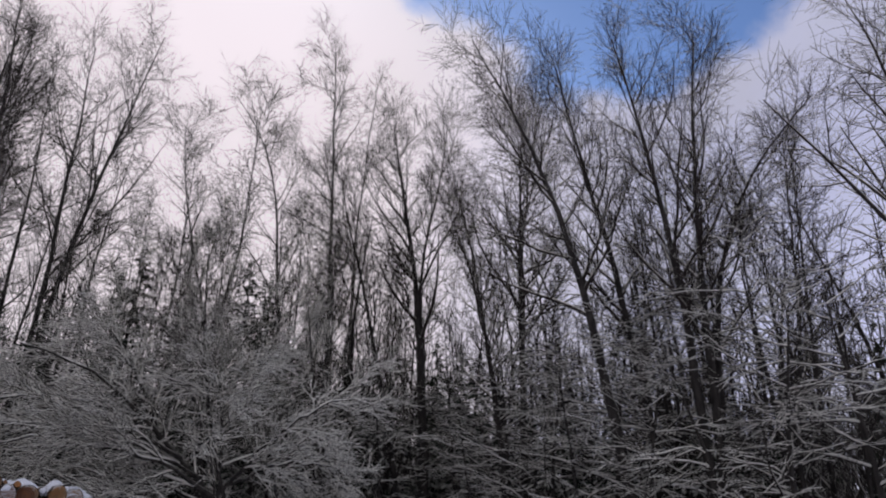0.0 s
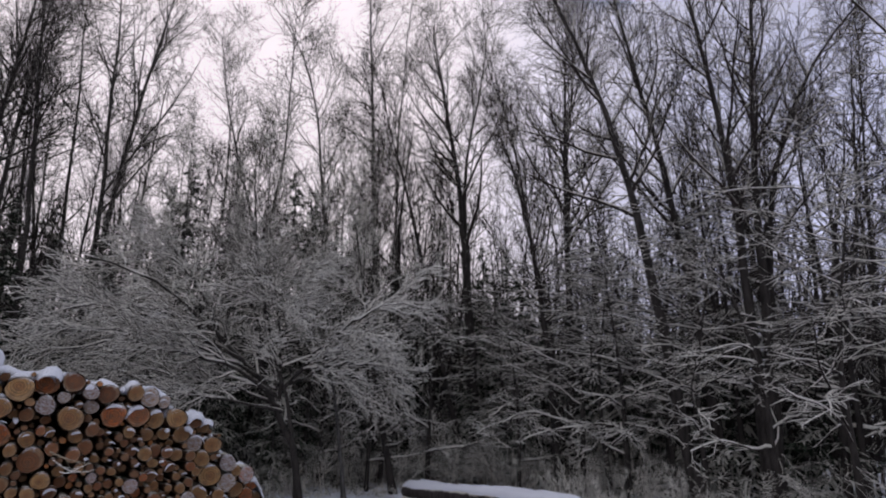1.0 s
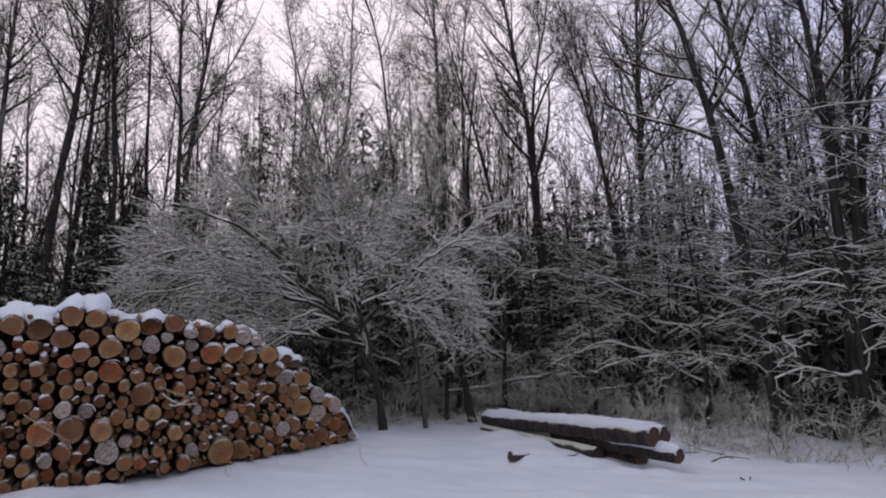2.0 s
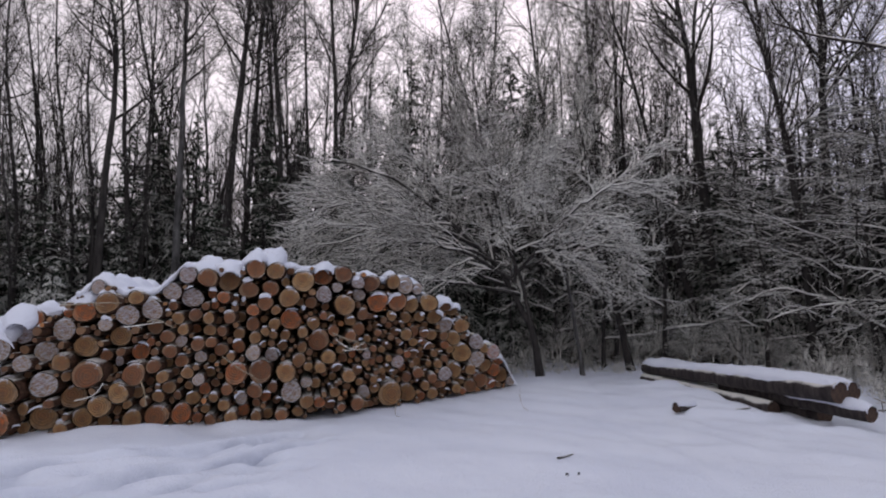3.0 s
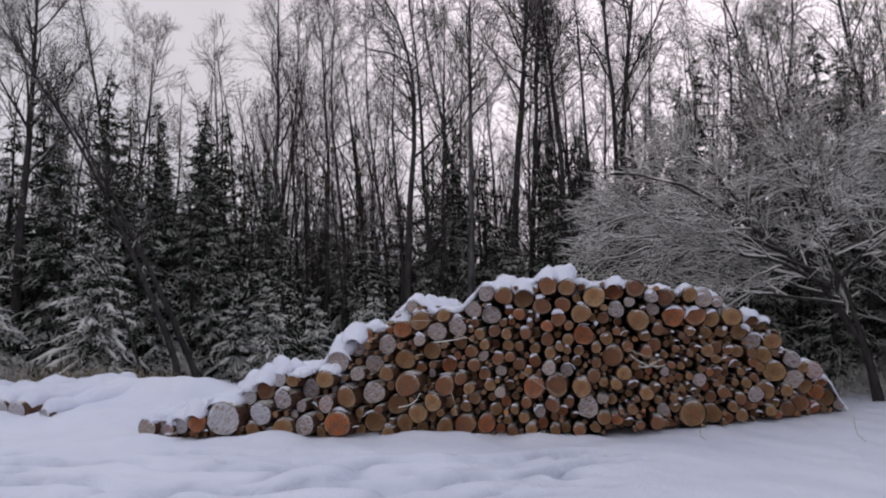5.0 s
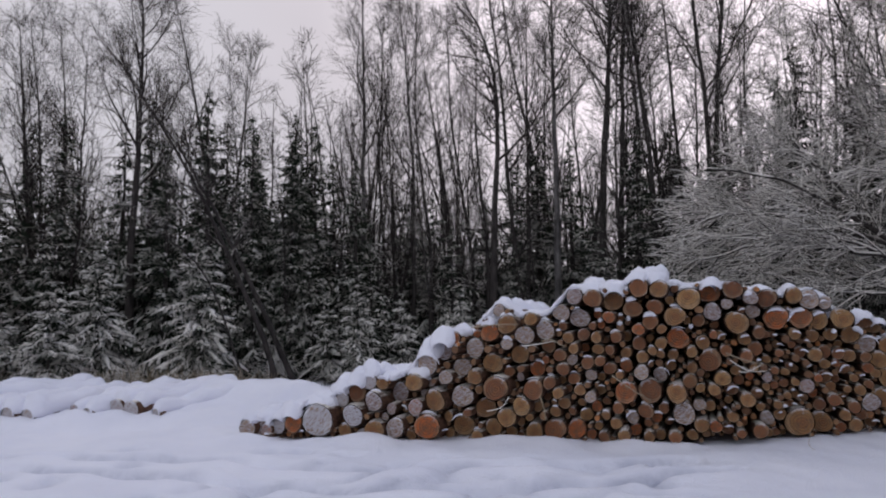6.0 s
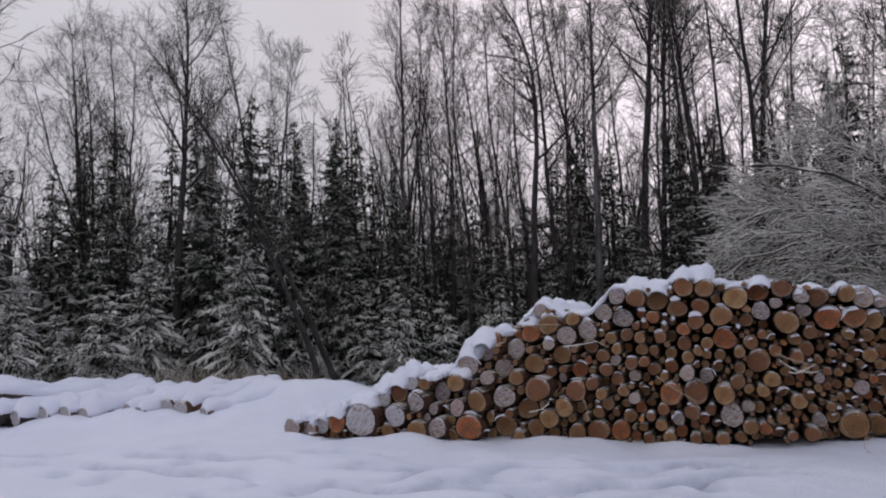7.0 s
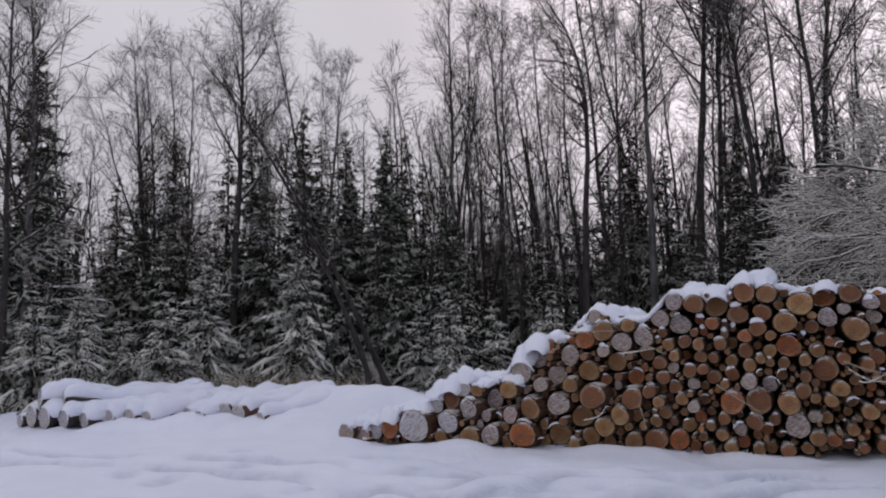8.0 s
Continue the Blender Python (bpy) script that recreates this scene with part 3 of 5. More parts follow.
bare_tree([(-1.4, 21.0, 0), (-1.31, 21.07, 3.8), (-1.18, 21.08, 11.1), (-1.23, 21.07, 14.2)], 0.15, 26, 14, 0.55, birch=True, label=PALE)
bare_tree([(-0.1, 21.1, 0), (0.11, 21.08, 4.6), (0.67, 21.06, 11.6), (0.92, 21.05, 15.4)], 0.16, 27, 16, 0.5, label=DARK)
bare_tree([(0.5, 21.6, 0), (0.74, 21.56, 5.5), (1.09, 21.54, 11.8), (1.31, 21.52, 15.6)], 0.13, 28, 14, 0.5, label=DARK)
bare_tree([(3.3, 21.8, 0), (3.4, 21.77, 4.4), (3.55, 21.71, 7.8), (3.3, 21.75, 11.0), (3.1, 21.79, 16.7)], 0.13, 29, 18, 0.45, 0.22, label=DARK)
bare_tree([(3.5, 21.9, 0), (3.55, 21.8, 4.4), (3.75, 21.7, 7.8), (3.95, 21.66, 10.3), (4.45, 21.56, 13.8), (5.07, 21.41, 18.1)], 0.13, 30, 18, 0.5, 0.2, label=DARK)
bare_tree([(1.7, 20.9, 0), (1.62, 20.94, 6.7), (1.09, 20.98, 12.8), (0.64, 21.0, 17.0)], 0.11, 31, 16, 0.5, label=DARK)

bare_tree([(-16.6, 12.5, 0), (-16.7, 12.5, 4.0), (-16.6, 12.4, 8.0), (-16.9, 12.2, 12.5)], 0.11, 32, 22, 0.3, 0.24, 10, birch=True, label=PALE)
bare_tree([(-15.9, 11.4, 0), (-16.0, 11.4, 4.0), (-16.1, 11.3, 8.0), (-15.9, 11.1, 12.0)], 0.10, 33, 22, 0.3, 0.22, 10, label=DARK)

# forest edge beside the clearing
bare_tree([(12.4, 14.3, 0), (12.13, 14.55, 6.5), (11.9, 14.77, 9.4), (11.5, 15.0, 11.8), (11.2, 15.1, 13.6)], 0.19, 41, 16, 0.45, 0.24, twig_mat=M_SNOWTWIG, label=DARK)
bare_tree([(12.4, 14.4, 0), (12.13, 14.55, 6.5), (12.0, 14.6, 9.2), (12.5, 14.2, 12.0), (12.64, 14.1, 14.2)], 0.11, 42, 12, 0.6, 0.22, twig_mat=M_SNOWTWIG, label=DARK)
bare_tree([(11.9, 14.1, 0), (11.35, 14.55, 2.9), (10.71, 15.04, 6.8), (9.6, 15.79, 11.8)], 0.10, 43, 14, twig_mat=M_SNOWTWIG, label=DARK)
bare_tree([(12.7, 11.2, 0), (12.72, 11.13, 5.2), (12.73, 11.12, 9.1), (12.9, 11.0, 13.1)], 0.13, 44, 16, 0.45, 0.24, twig_mat=M_SNOWTWIG, label=DARK)
bare_tree([(12.6, 11.2, 0), (12.18, 11.73, 5.3), (11.83, 12.1, 9.0), (11.27, 12.64, 11.6)], 0.10, 45, 14, twig_mat=M_SNOWTWIG, label=DARK)
bare_tree([(11.8, 7.3, 0), (11.45, 7.84, 4.75), (11.19, 8.22, 7.5), (10.6, 8.9, 10.4), (9.8, 10.0, 13.6)], 0.14, 46, 18, 0.4, 0.22, twig_mat=M_SNOWTWIG, label=DARK)
bare_tree([(12.8, 7.3, 0), (12.72, 7.69, 4.4), (12.37, 7.9, 7.0), (11.92, 8.24, 9.8), (11.54, 8.77, 13.4)], 0.13, 47, 16, 0.4, 0.22, twig_mat=M_SNOWTWIG, label=DARK)
bare_tree([(12.5, 6.3, 0), (12.45, 6.39, 6.7), (12.19, 6.87, 11.0), (12.0, 7.19, 13.2)], 0.13, 48, 18, 0.4, 0.22, twig_mat=M_SNOWTWIG, label=DARK)
bare_tree([(12.6, 6.2, 0), (12.61, 6.06, 6.1), (12.73, 5.79, 10.1), (12.87, 5.48, 12.8)], 0.13, 49, 18, 0.4, 0.22, twig_mat=M_SNOWTWIG, label=DARK)
bare_tree([(12.9, 6.4, 0), (13.1, 6.1, 5.5), (13.3, 5.8, 7.4), (13.69, 4.75, 9.5), (14.04, 3.57, 10.6)], 0.11, 50, 16, 0.4, 0.22, twig_mat=M_SNOWTWIG, label=DARK)
bare_tree([(15.8, 6.1, 0), (15.88, 6.04, 2.0), (16.13, 5.33, 7.4), (16.22, 5.05, 11.0)], 0.09, 51, 16, twig_mat=M_SNOWTWIG, label=DARK)
bare_tree([(14.4, 12.5, 0), (14.3, 12.5, 5.6), (14.32, 12.48, 9.5), (14.48, 12.29, 11.9), (14.85, 11.85, 15.3)], 0.13, 52, 18, 0.45, 0.24, twig_mat=M_SNOWTWIG, label=DARK)
bare_tree([(10.7, 16.9, 0), (10.53, 17.0, 6.0), (10.13, 17.24, 14.0), (9.94, 17.35, 17.8)], 0.12, 53, 24, 0.35, 0.17, birch=True, twig_mat=M_SNOWTWIG, label=PALE)
bare_tree([(11.6, 17.5, 0), (11.58, 17.52, 6.3), (11.58, 17.51, 12.4), (11.88, 17.32, 17.3)], 0.08, 54, 18, 0.4, 0.15, twig_mat=M_SNOWTWIG, label=DARK)
bare_tree([(8.0, 18.3, 0), (7.62, 18.49, 5.1), (7.06, 18.72, 7.8), (6.24, 19.01, 10.5), (5.75, 19.16, 13.4)], 0.09, 55, 16, twig_mat=M_SNOWTWIG, label=DARK)
bare_tree([(9.6, 17.5, 0), (9.29, 17.71, 6.0), (8.76, 17.98, 11.0), (8.28, 18.21, 13.4), (7.07, 18.71, 15.1)], 0.09, 56, 16, 0.45, twig_mat=M_SNOWTWIG, label=DARK)
bare_tree([(11.8, 10.8, 0), (11.73, 10.88, 1.9), (11.58, 11.03, 5.0), (11.09, 11.53, 8.3), (10.52, 12.05, 10.1)], 0.09, 57, 14, twig_mat=M_SNOWTWIG, label=DARK)
bare_tree([(12.7, 2.6, 0), (12.75, 2.4, 1.9), (12.9, 1.6, 8.2), (12.95, 1.3, 13.4)], 0.14, 58, 26, 0.35, 0.3, twig_mat=M_SNOWTWIG, label=DARK)
bare_tree([(8.9, 13.2, 0), (8.54, 13.5, 2.1), (7.91, 13.9, 6.6)], 0.09, 59, 12, 0.35, 0.26, twig_mat=M_FROST, label="young bare tree with snow along its branches")
bare_tree([(7.5, 13.0, 0), (7.23, 13.13, 2.05), (6.6, 13.48, 4.5)], 0.05, 60, 9, 0.4, 0.25, twig_mat=M_FROST, birch=True, label="young pale birch with snowy branches")
bare_tree([(6.2, 12.6, 0), (6.0, 12.65, 1.7), (5.49, 12.9, 3.2), (5.08, 13.07, 5.2), (4.89, 13.15, 7.4)], 0.05, 61, 14, 0.5, 0.26, 6, twig_mat=M_SNOWTWIG, rise=0.2, angle=50,
          label="slender bare tree with snow along its branches")

FINE = "slender leafless tree with dense fine twigs dusted with snow"
for k, (x, y, tall, lean) in enumerate([(4.7, 16.8, 8.6, -0.3), (5.7, 16.2, 8.0, 0.2), (6.6, 15.6, 9.4, -0.4), (7.6, 15.2, 8.4, 0.3), (8.5, 15.3, 9.8, -0.2), (9.7, 15.9, 9.4, 0.2), (10.4, 16.4, 10.6, -0.3), (11.0, 14.6, 9.0, 0.3), (3.6, 18.6, 9.4, 0.3)]):
    bare_tree([(x, y, 0), (x + 0.3 * lean, y, tall * 0.5), (x + lean, y + 0.1, tall)], 0.05, 140 + k, 18 if k < 5 else 15, 0.22, 0.20, 8, twig_mat=M_FROST if k < 5 else M_SNOWTWIG, fine=0.0060, label=FINE)
for k, (x, y, tall, lean) in enumerate([(14.6, 8.6, 7.6, -0.4), (15.8, 7.2, 7.2, 0.3), (15.2, 4.4, 6.8, 0.2)]):
    bare_tree([(x, y, 0), (x + 0.3 * lean, y, tall * 0.5), (x + lean, y + 0.1, tall)], 0.08, 150 + k, 17, 0.2, 0.21, 8, label=DARK)

for k, (x, y, tall, lean) in enumerate([(-2.0, 24.6, 13.0, 0.4), (-0.4, 24.0, 12.4, -0.5), (1.0, 24.8, 13.6, 0.5), (2.2, 23.4, 12.8, -0.3), (3.4, 24.4, 13.2, 0.4), (4.6, 23.6, 12.6, -0.4)]):
    bare_tree([(x, y, 0), (x + 0.3 * lean, y, tall * 0.5), (x + lean, y + 0.1, tall)], 0.085, 160 + k, 16, 0.35, 0.18, 7, fine=0.006, label=DARK)


def arching_tree():
    """The low spreading tree beside the pile: limbs that fan out over the logs, every twig loaded with snow."""
    rng = np.random.default_rng(77)
    root = tree_root("arching_tree", 6.25, 12.55, "low spreading tree whose arching branches are loaded with snow")
    # along the forest edge, into the forest, height
    leaders = [
        [(0, 0, 0), (-0.15, 0, 0.9), (-0.60, 0.05, 2.05), (-1.3, 0.1, 2.75), (-2.4, 0.1, 3.85), (-3.6, 0.0, 4.5), (-4.6, 0.0, 4.75)],
        [(-1.3, 0.1, 2.75), (-2.8, -0.3, 3.45), (-4.2, -0.5, 3.7), (-5.0, -0.6, 3.4)],
        [(-0.6, 0.05, 2.05), (-1.5, -0.4, 2.6), (-3.0, -0.7, 2.95), (-4.7, -0.8, 2.8)],
        [(-0.9, 0.1, 2.4), (-1.1, 0.4, 3.5), (-1.5, 0.7, 4.5), (-1.8, 0.9, 5.5)],
        [(-0.6, 0.05, 2.05), (0.25, -0.2, 3.1), (1.1, -0.4, 3.75), (1.9, -0.5, 4.0)],
        [(-1.9, 0.1, 3.35), (-2.4, 0.5, 4.3), (-3.2, 0.9, 5.1), (-4.0, 1.1, 5.5)],
        [(-1.15, 0.3, 3.4), (-0.7, 0.5, 4.3), (-0.1, 0.6, 5.1)],
        [(-0.5, 0, 1.85), (-1.5, 0.5, 2.25), (-2.9, 0.8, 2.35), (-4.2, 0.9, 2.1)],
        [(-0.35, 0, 2.3), (0.5, 0.3, 2.75), (1.4, 0.4, 2.8), (1.9, 0.4, 2.6)],
        [(-0.55, 0.05, 2.0), (-0.5, -0.3, 2.9), (-0.7, -0.5, 3.7), (-1.1, -0.6, 4.4)],
        [(-0.45, 0, 1.75), (-1.6, -0.4, 2.0), (-3.2, -0.7, 2.15), (-4.5, -0.8, 2.0)],
        [(-0.9, 0.1, 2.4), (-2.1, -0.5, 2.95), (-3.6, -0.8, 3.2), (-4.8, -0.9, 3.1)],
        [(-2.0, 0.1, 3.45), (-3.2, 0.6, 3.8), (-4.5, 0.9, 4.0), (-5.0, 1.0, 4.0)],
    ]
    ca, sa = math.cos(math.radians(28)), math.sin(math.radians(28))
    T = np.stack([smooth_line(q, 15) for q in leaders])
    T[:, 2:-1] += rng.normal(0, 0.03, T[:, 2:-1].shape)
    T = np.stack([T[..., 0] * ca + T[..., 1] * sa, -T[..., 0] * sa + T[..., 1] * ca, T[..., 2]], -1)
    girths = np.array([0.078, 0.045, 0.045, 0.045, 0.04, 0.04, 0.035, 0.04, 0.035, 0.04, 0.035, 0.035, 0.035])
    R = girths[:, None] * np.linspace(1, 0.2, 15)[None]
    part("trunk", mesh_from("trunk", *tubes([(T[:1], R[:1], 9)]), M_TRUNK), root)
    a, ra = grow(rng, T, R, 15, 0.18, 1.55, 46, (-0.20, 0.08, 0.0), 0.12, 9, 0.5, 0.4, 0.45, 0.3, rmin=0.012)
    ra = np.minimum(ra, 0.022)
    b, rb = grow(rng, a, ra, 9, 0.12, 0.85, 38, (-0.12, 0.04, -0.03), 0.13, 6, 0.7, 0.5, 0.5, 0.35, rmin=0.0095)
    d, rd = grow(rng, b, rb, 4, 0.12, 0.36, 38, (-0.15, 0, -0.05), 0.13, 3, 0.8, 0.6, 0.4, 0.4, rmin=0.0075)
    part("framework", mesh_from("framework", *tubes([(T[1:], R[1:], 6)]), M_TRUNK), root)
    part("crown", mesh_from("crown", *tubes([(a, ra, 5), (b, rb, 3), (d, rd, 3)]), M_FROST), root)
    snow = snow_lines(rng, [(T, np.minimum(R, 0.017), 4), (a, ra, 4), (b, rb, 3), (d, rd, 3)], 1.5, 0.08)
    part("snow", mesh_from("snow", *snow, M_CLUMP), root, "white snow lying along the branches")["kind"] = "stuff"


arching_tree()

# spruces
spruce(-12.6, 14.6, 4.0, 2.9, 101, dense=True)
spruce(-10.1, 15.3, 3.9, 3.3, 102, "young spruce with thick snow on its drooping boughs", dense=True)
spruce(-9.4, 19.1, 7.6, 3.3, 103, "tall narrow spruce dusted with snow", False, True)
spruce(-10.8, 19.4, 7.4, 3.2, 104, "tall narrow spruce dusted with snow", False, True)
spruce(-6.5, 17.0, 2.8, 2.1, 105, "young spruce with thick snow on its drooping boughs", dense=True)
spruce(-5.5, 17.9, 2.5, 2.0, 106, "young spruce with thick snow on its drooping boughs", dense=True)
BIG = spruce(1.2, 21.0, 7.6, 3.2, 107, "tall dark spruce dusted with snow", False)
MID = spruce(-0.2, 19.9, 4.6, 2.7, 108)
DUSK = spruce(5.4, 16.0, 3.4, 2.8, 110, "young dark spruce in the shade of the trees", False)
LOW = spruce(-13.5, 11.4, 2.5, 2.3, 109, "young spruce with thick snow on its drooping boughs", dense=True)


def put_copies(kind, places, tilt=0.0):
    for k, (x, y, s) in enumerate(places):
        m = pose(x, y, float(height(x, y)) - 0.05, tilt * math.sin(5.1 * k + 1), tilt * math.sin(3.7 * k + 2), 67 * k + 20)
        c = copy_thing(kind, m)
        c.scale = (s, s, s)


def put_turned(kind, places):
    for x, y, s, a in places:
        c = copy_thing(kind, pose(x, y, float(height(x, y)) - 0.05, 0, 0, a))
        c.scale = (s, s, s)


put_copies(LOW, [(-14.6, 11.2, 1.05), (-12.8, 13.3, 1.1), (-13.9, 13.0, 0.9), (-15.2, 13.0, 1.2), (-7.6, 17.6, 0.9), (-3.9, 18.2, 1.0), (-2.2, 18.4, 0.8),
                 (-16.5, 11.0, 1.1)])
put_copies(MID, [(-7.9, 21.5, 1.2), (-11.0, 20.8, 1.3), (-14.0, 19.2, 1.2), (-5.6, 22.2, 1.3), (-3.8, 22.4, 1.3), (-16.0, 19.0, 1.2), (-9.9, 17.6, 0.8), (5.2, 18.0, 0.8), (-6.8, 19.0, 0.9), (-14.4, 17.8, 1.0), (-18.6, 12.4, 1.1), (-20.0, 14.4, 1.3),
                 (-8.4, 18.2, 0.9), (-4.6, 20.5, 1.0), (-2.6, 20.6, 0.85), (2.3, 20.4, 0.9), (4.4, 19.5, 0.8), (13.4, 10.3, 1.0), (14.0, 8.6, 1.0), (11.6, 16.6, 1.0), (-15.3, 16.0, 1.1),
                 (6.4, 17.2, 0.9), (7.7, 16.8, 0.75), (13.2, 13.2, 0.9), (-17.2, 14.0, 1.0), (15.2, 7.0, 0.9), (-11.3, 17.2, 0.9)])
put_copies(BIG, [(-2.9, 23.0, 1.0), (-17.2, 12.9, 1.3), (-18.6, 14.0, 1.4), (-9.4, 22.5, 1.05), (-12.4, 22.8, 0.95), (9.0, 16.8, 0.9), (6.6, 18.8, 0.95), (10.9, 15.2, 0.8), (14.4, 15.2, 0.95), (8.4, 18.6, 1.25), (6.2, 22.2, 1.35), (9.6, 19.4, 1.2), (7.2, 19.6, 1.15), (11.2, 17.0, 0.95), (10.4, 18.0, 1.1), (13.0, 14.8, 0.9), (-6.6, 23.0, 0.95),
                 (-13.8, 20.5, 0.8), (16.0, 10.5, 0.9), (-19.5, 18.0, 1.0), (11.9, 19.5, 0.9), (-2.0, 23.0, 1.15), (-0.84, 21.8, 1.0), (1.4, 22.6, 1.1), (2.6, 23.9, 1.15), (5.0, 19.6, 1.1), (8.8, 18.2, 1.15), (3.6, 21.5, 1.0),
                 (-15.34, 18.85, 1.12), (-12.7, 19.5, 1.12), (-9.55, 20.1, 0.96), (-11.2, 20.4, 0.9), (-8.8, 23.6, 0.92), (-18.0, 19.2, 0.95),
                 (-13.4, 17.6, 1.15), (-11.7, 18.0, 1.2), (-12.4, 17.0, 0.95), (-10.6, 18.7, 1.1), (-16.2, 17.2, 1.1), (-7.4, 19.4, 0.9), (-15.0, 20.2, 1.0), (-17.6, 17.4, 1.1), (-9.0, 19.9, 1.1), (-13.0, 21.2, 1.2), (-10.2, 21.0, 1.2)])
PALER = spruce(12.2, 15.9, 3.6, 2.8, 111, "young spruce dusted with snow under the bare trees")
put_copies(DUSK, [(6.7, 15.0, 0.9), (7.7, 15.4, 0.8), (8.7, 15.2, 0.9), (13.6, 13.6, 1.0), (13.9, 10.6, 1.0), (13.2, 9.3, 0.9), (13.7, 5.6, 1.0), (13.8, 9.0, 1.1), (6.2, 16.6, 1.0), (14.2, 3.6, 1.0)])
put_copies(PALER, [(10.8, 16.6, 0.9), (13.9, 12.2, 0.9), (13.2, 7.2, 1.0), (13.4, 11.0, 1.0), (12.6, 14.6, 1.0), (9.0, 17.2, 1.1), (14.5, 7.6, 1.2), (11.8, 13.9, 0.7)])

bare_tree([(-8.0, 16.4, 0), (-8.47, 16.16, 1.29), (-9.44, 15.63, 3.73), (-10.63, 14.88, 6.4), (-11.3, 14.4, 7.4), (-12.2, 13.8, 8.2)], 0.085, 131, 9, 0.5, 0.16, 5, label="dark bare tree leaning far over among the spruces")
bare_tree([(-8.6, 15.0, 0), (-9.35, 14.52, 2.76), (-9.82, 14.22, 3.47), (-10.9, 13.43, 4.37), (-12.05, 12.43, 5.46)], 0.035, 132, 7, 0.4, 0.16, 4, twig_mat=M_SNOWTWIG, label="thin bare tree bowed over and dusted with snow")

# young trees that thicken the forest edge
YOUNG = bare_tree([(10.6, 15.6, 0), (10.6, 15.6, 3.0), (10.5, 15.7, 6.5)], 0.05, 91, 13, 0.15, 0.22, 5, label="young leafless tree at the forest edge")
SAPLING = bare_tree([(-8.0, 19.6, 0), (-8.12, 19.6, 2.5), (-7.85, 19.65, 5.0), (-8.05, 19.7, 8.0)], 0.05, 92, 14, 0.15, 0.18, 4, label="slender leafless tree in the forest")
put_copies(YOUNG, [(5.0, 19.0, 1.3), (6.5, 18.6, 1.4), (7.5, 19.5, 1.5), (8.8, 17.8, 1.3), (4.2, 20.0, 1.3), (5.6, 20.6, 1.5), (9.8, 16.6, 1.2), (10.6, 18.8, 1.5), (13.6, 14.2, 1.4), (11.6, 15.0, 1.0), (9.4, 16.4, 1.1), (8.2, 16.4, 0.9), (12.8, 13.4, 1.1), (13.3, 12.2, 1.0), (13.0, 10.2, 1.2), (14.0, 10.0, 1.1), (13.2, 8.4, 1.0), (14.4, 6.6, 1.2), (7.0, 17.4, 1.1), (11.0, 17.6, 1.3), (13.8, 4.2, 1.1),
                   (15.0, 8.4, 1.3), (6.0, 17.8, 1.0), (12.2, 16.2, 1.3), (14.4, 12.0, 1.3), (9.6, 18.4, 1.3),
                   (14.0, 7.8, 1.5), (14.4, 6.0, 1.5), (13.6, 6.8, 1.35), (15.0, 5.2, 1.5), (13.3, 5.0, 1.3), (16.5, 8.5, 1.6), (14.8, 9.4, 1.5)], 5.5)
put_copies(SAPLING, [(-8.6, 22.6, 1.6), (-6.9, 22.4, 1.5), (-4.4, 23.6, 1.7), (-3.6, 21.0, 1.5), (-1.8, 23.4, 1.7), (-0.4, 22.8, 1.6), (1.6, 23.0, 1.8), (2.6, 22.6, 1.7), (4.8, 22.8, 1.7), (5.8, 20.4, 1.4), (-10.2, 22.0, 1.4), (-14.8, 21.0, 1.3), (2.0, 20.6, 1.5), (-5.6, 21.6, 1.6), (0.4, 20.6, 1.4), (6.8, 21.4, 1.6), (-9.0, 18.6, 0.9), (-6.9, 20.0, 1.1), (-5.2, 20.0, 1.0), (-4.2, 21.2, 1.1), (-1.9, 20.6, 0.9), (-0.6, 22.0, 1.1), (1.0, 22.4, 1.0), (2.4, 21.8, 1.0), (4.6, 20.8, 1.0), (-10.6, 18.0, 0.9), (-12.8, 18.6, 1.0),
                     (-14.2, 18.6, 1.0), (-15.8, 17.6, 1.0), (-3.4, 22.6, 1.2), (5.4, 21.6, 1.2), (-11.4, 21.4, 1.1), (-8.8, 21.6, 1.1),
                     (-2.4, 22.2, 2.0), (-1.2, 23.8, 2.1), (0.6, 23.4, 2.0), (3.2, 23.2, 2.0), (7.8, 20.4, 1.9)], 5.5)

# bushes along the forest edge
Y1 = layered_tree(8.9, 15.8, 4.6, 401)
Y2 = layered_tree(11.6, 15.4, 5.0, 402, limbs=22)
Y3 = layered_tree(13.6, 11.6, 4.8, 403, start=0.28, reach=0.5)
B1 = snowy_bush(11.0, 14.9, 7, 201, 1.5, (-0.2, -0.2), girth=0.014, arch=-1.0)
B4 = snowy_bush(7.7, 14.4, 8, 204, 1.3, girth=0.015, arch=-0.7, label="low snowy undergrowth bush")
Y4 = layered_tree(9.3, 14.4, 4.8, 404, start=0.16, limbs=17, reach=0.46)
Y5 = layered_tree(12.9, 14.5, 5.0, 405, start=0.16, limbs=18, reach=0.46)
put_turned(Y4, [(10.2, 13.7, 1.0, 25), (11.9, 10.2, 1.05, -25), (7.9, 15.0, 0.9, 10), (12.9, 12.0, 1.2, 0), (8.6, 13.9, 0.8, 60), (11.3, 11.6, 0.85, 80)])
put_turned(Y5, [(11.8, 8.9, 1.0, -40), (10.0, 14.9, 1.1, 20), (12.4, 11.2, 1.15, -10), (12.1, 9.6, 1.0, 70)])
put_turned(Y1, [(10.2, 16.2, 1.0, 15), (11.9, 7.2, 1.0, -40), (12.5, 4.8, 1.2, -60), (13.2, 13.6, 1.0, -10), (-16.0, 12.6, 0.9, 60), (13.2, 8.8, 1.4, 0)])
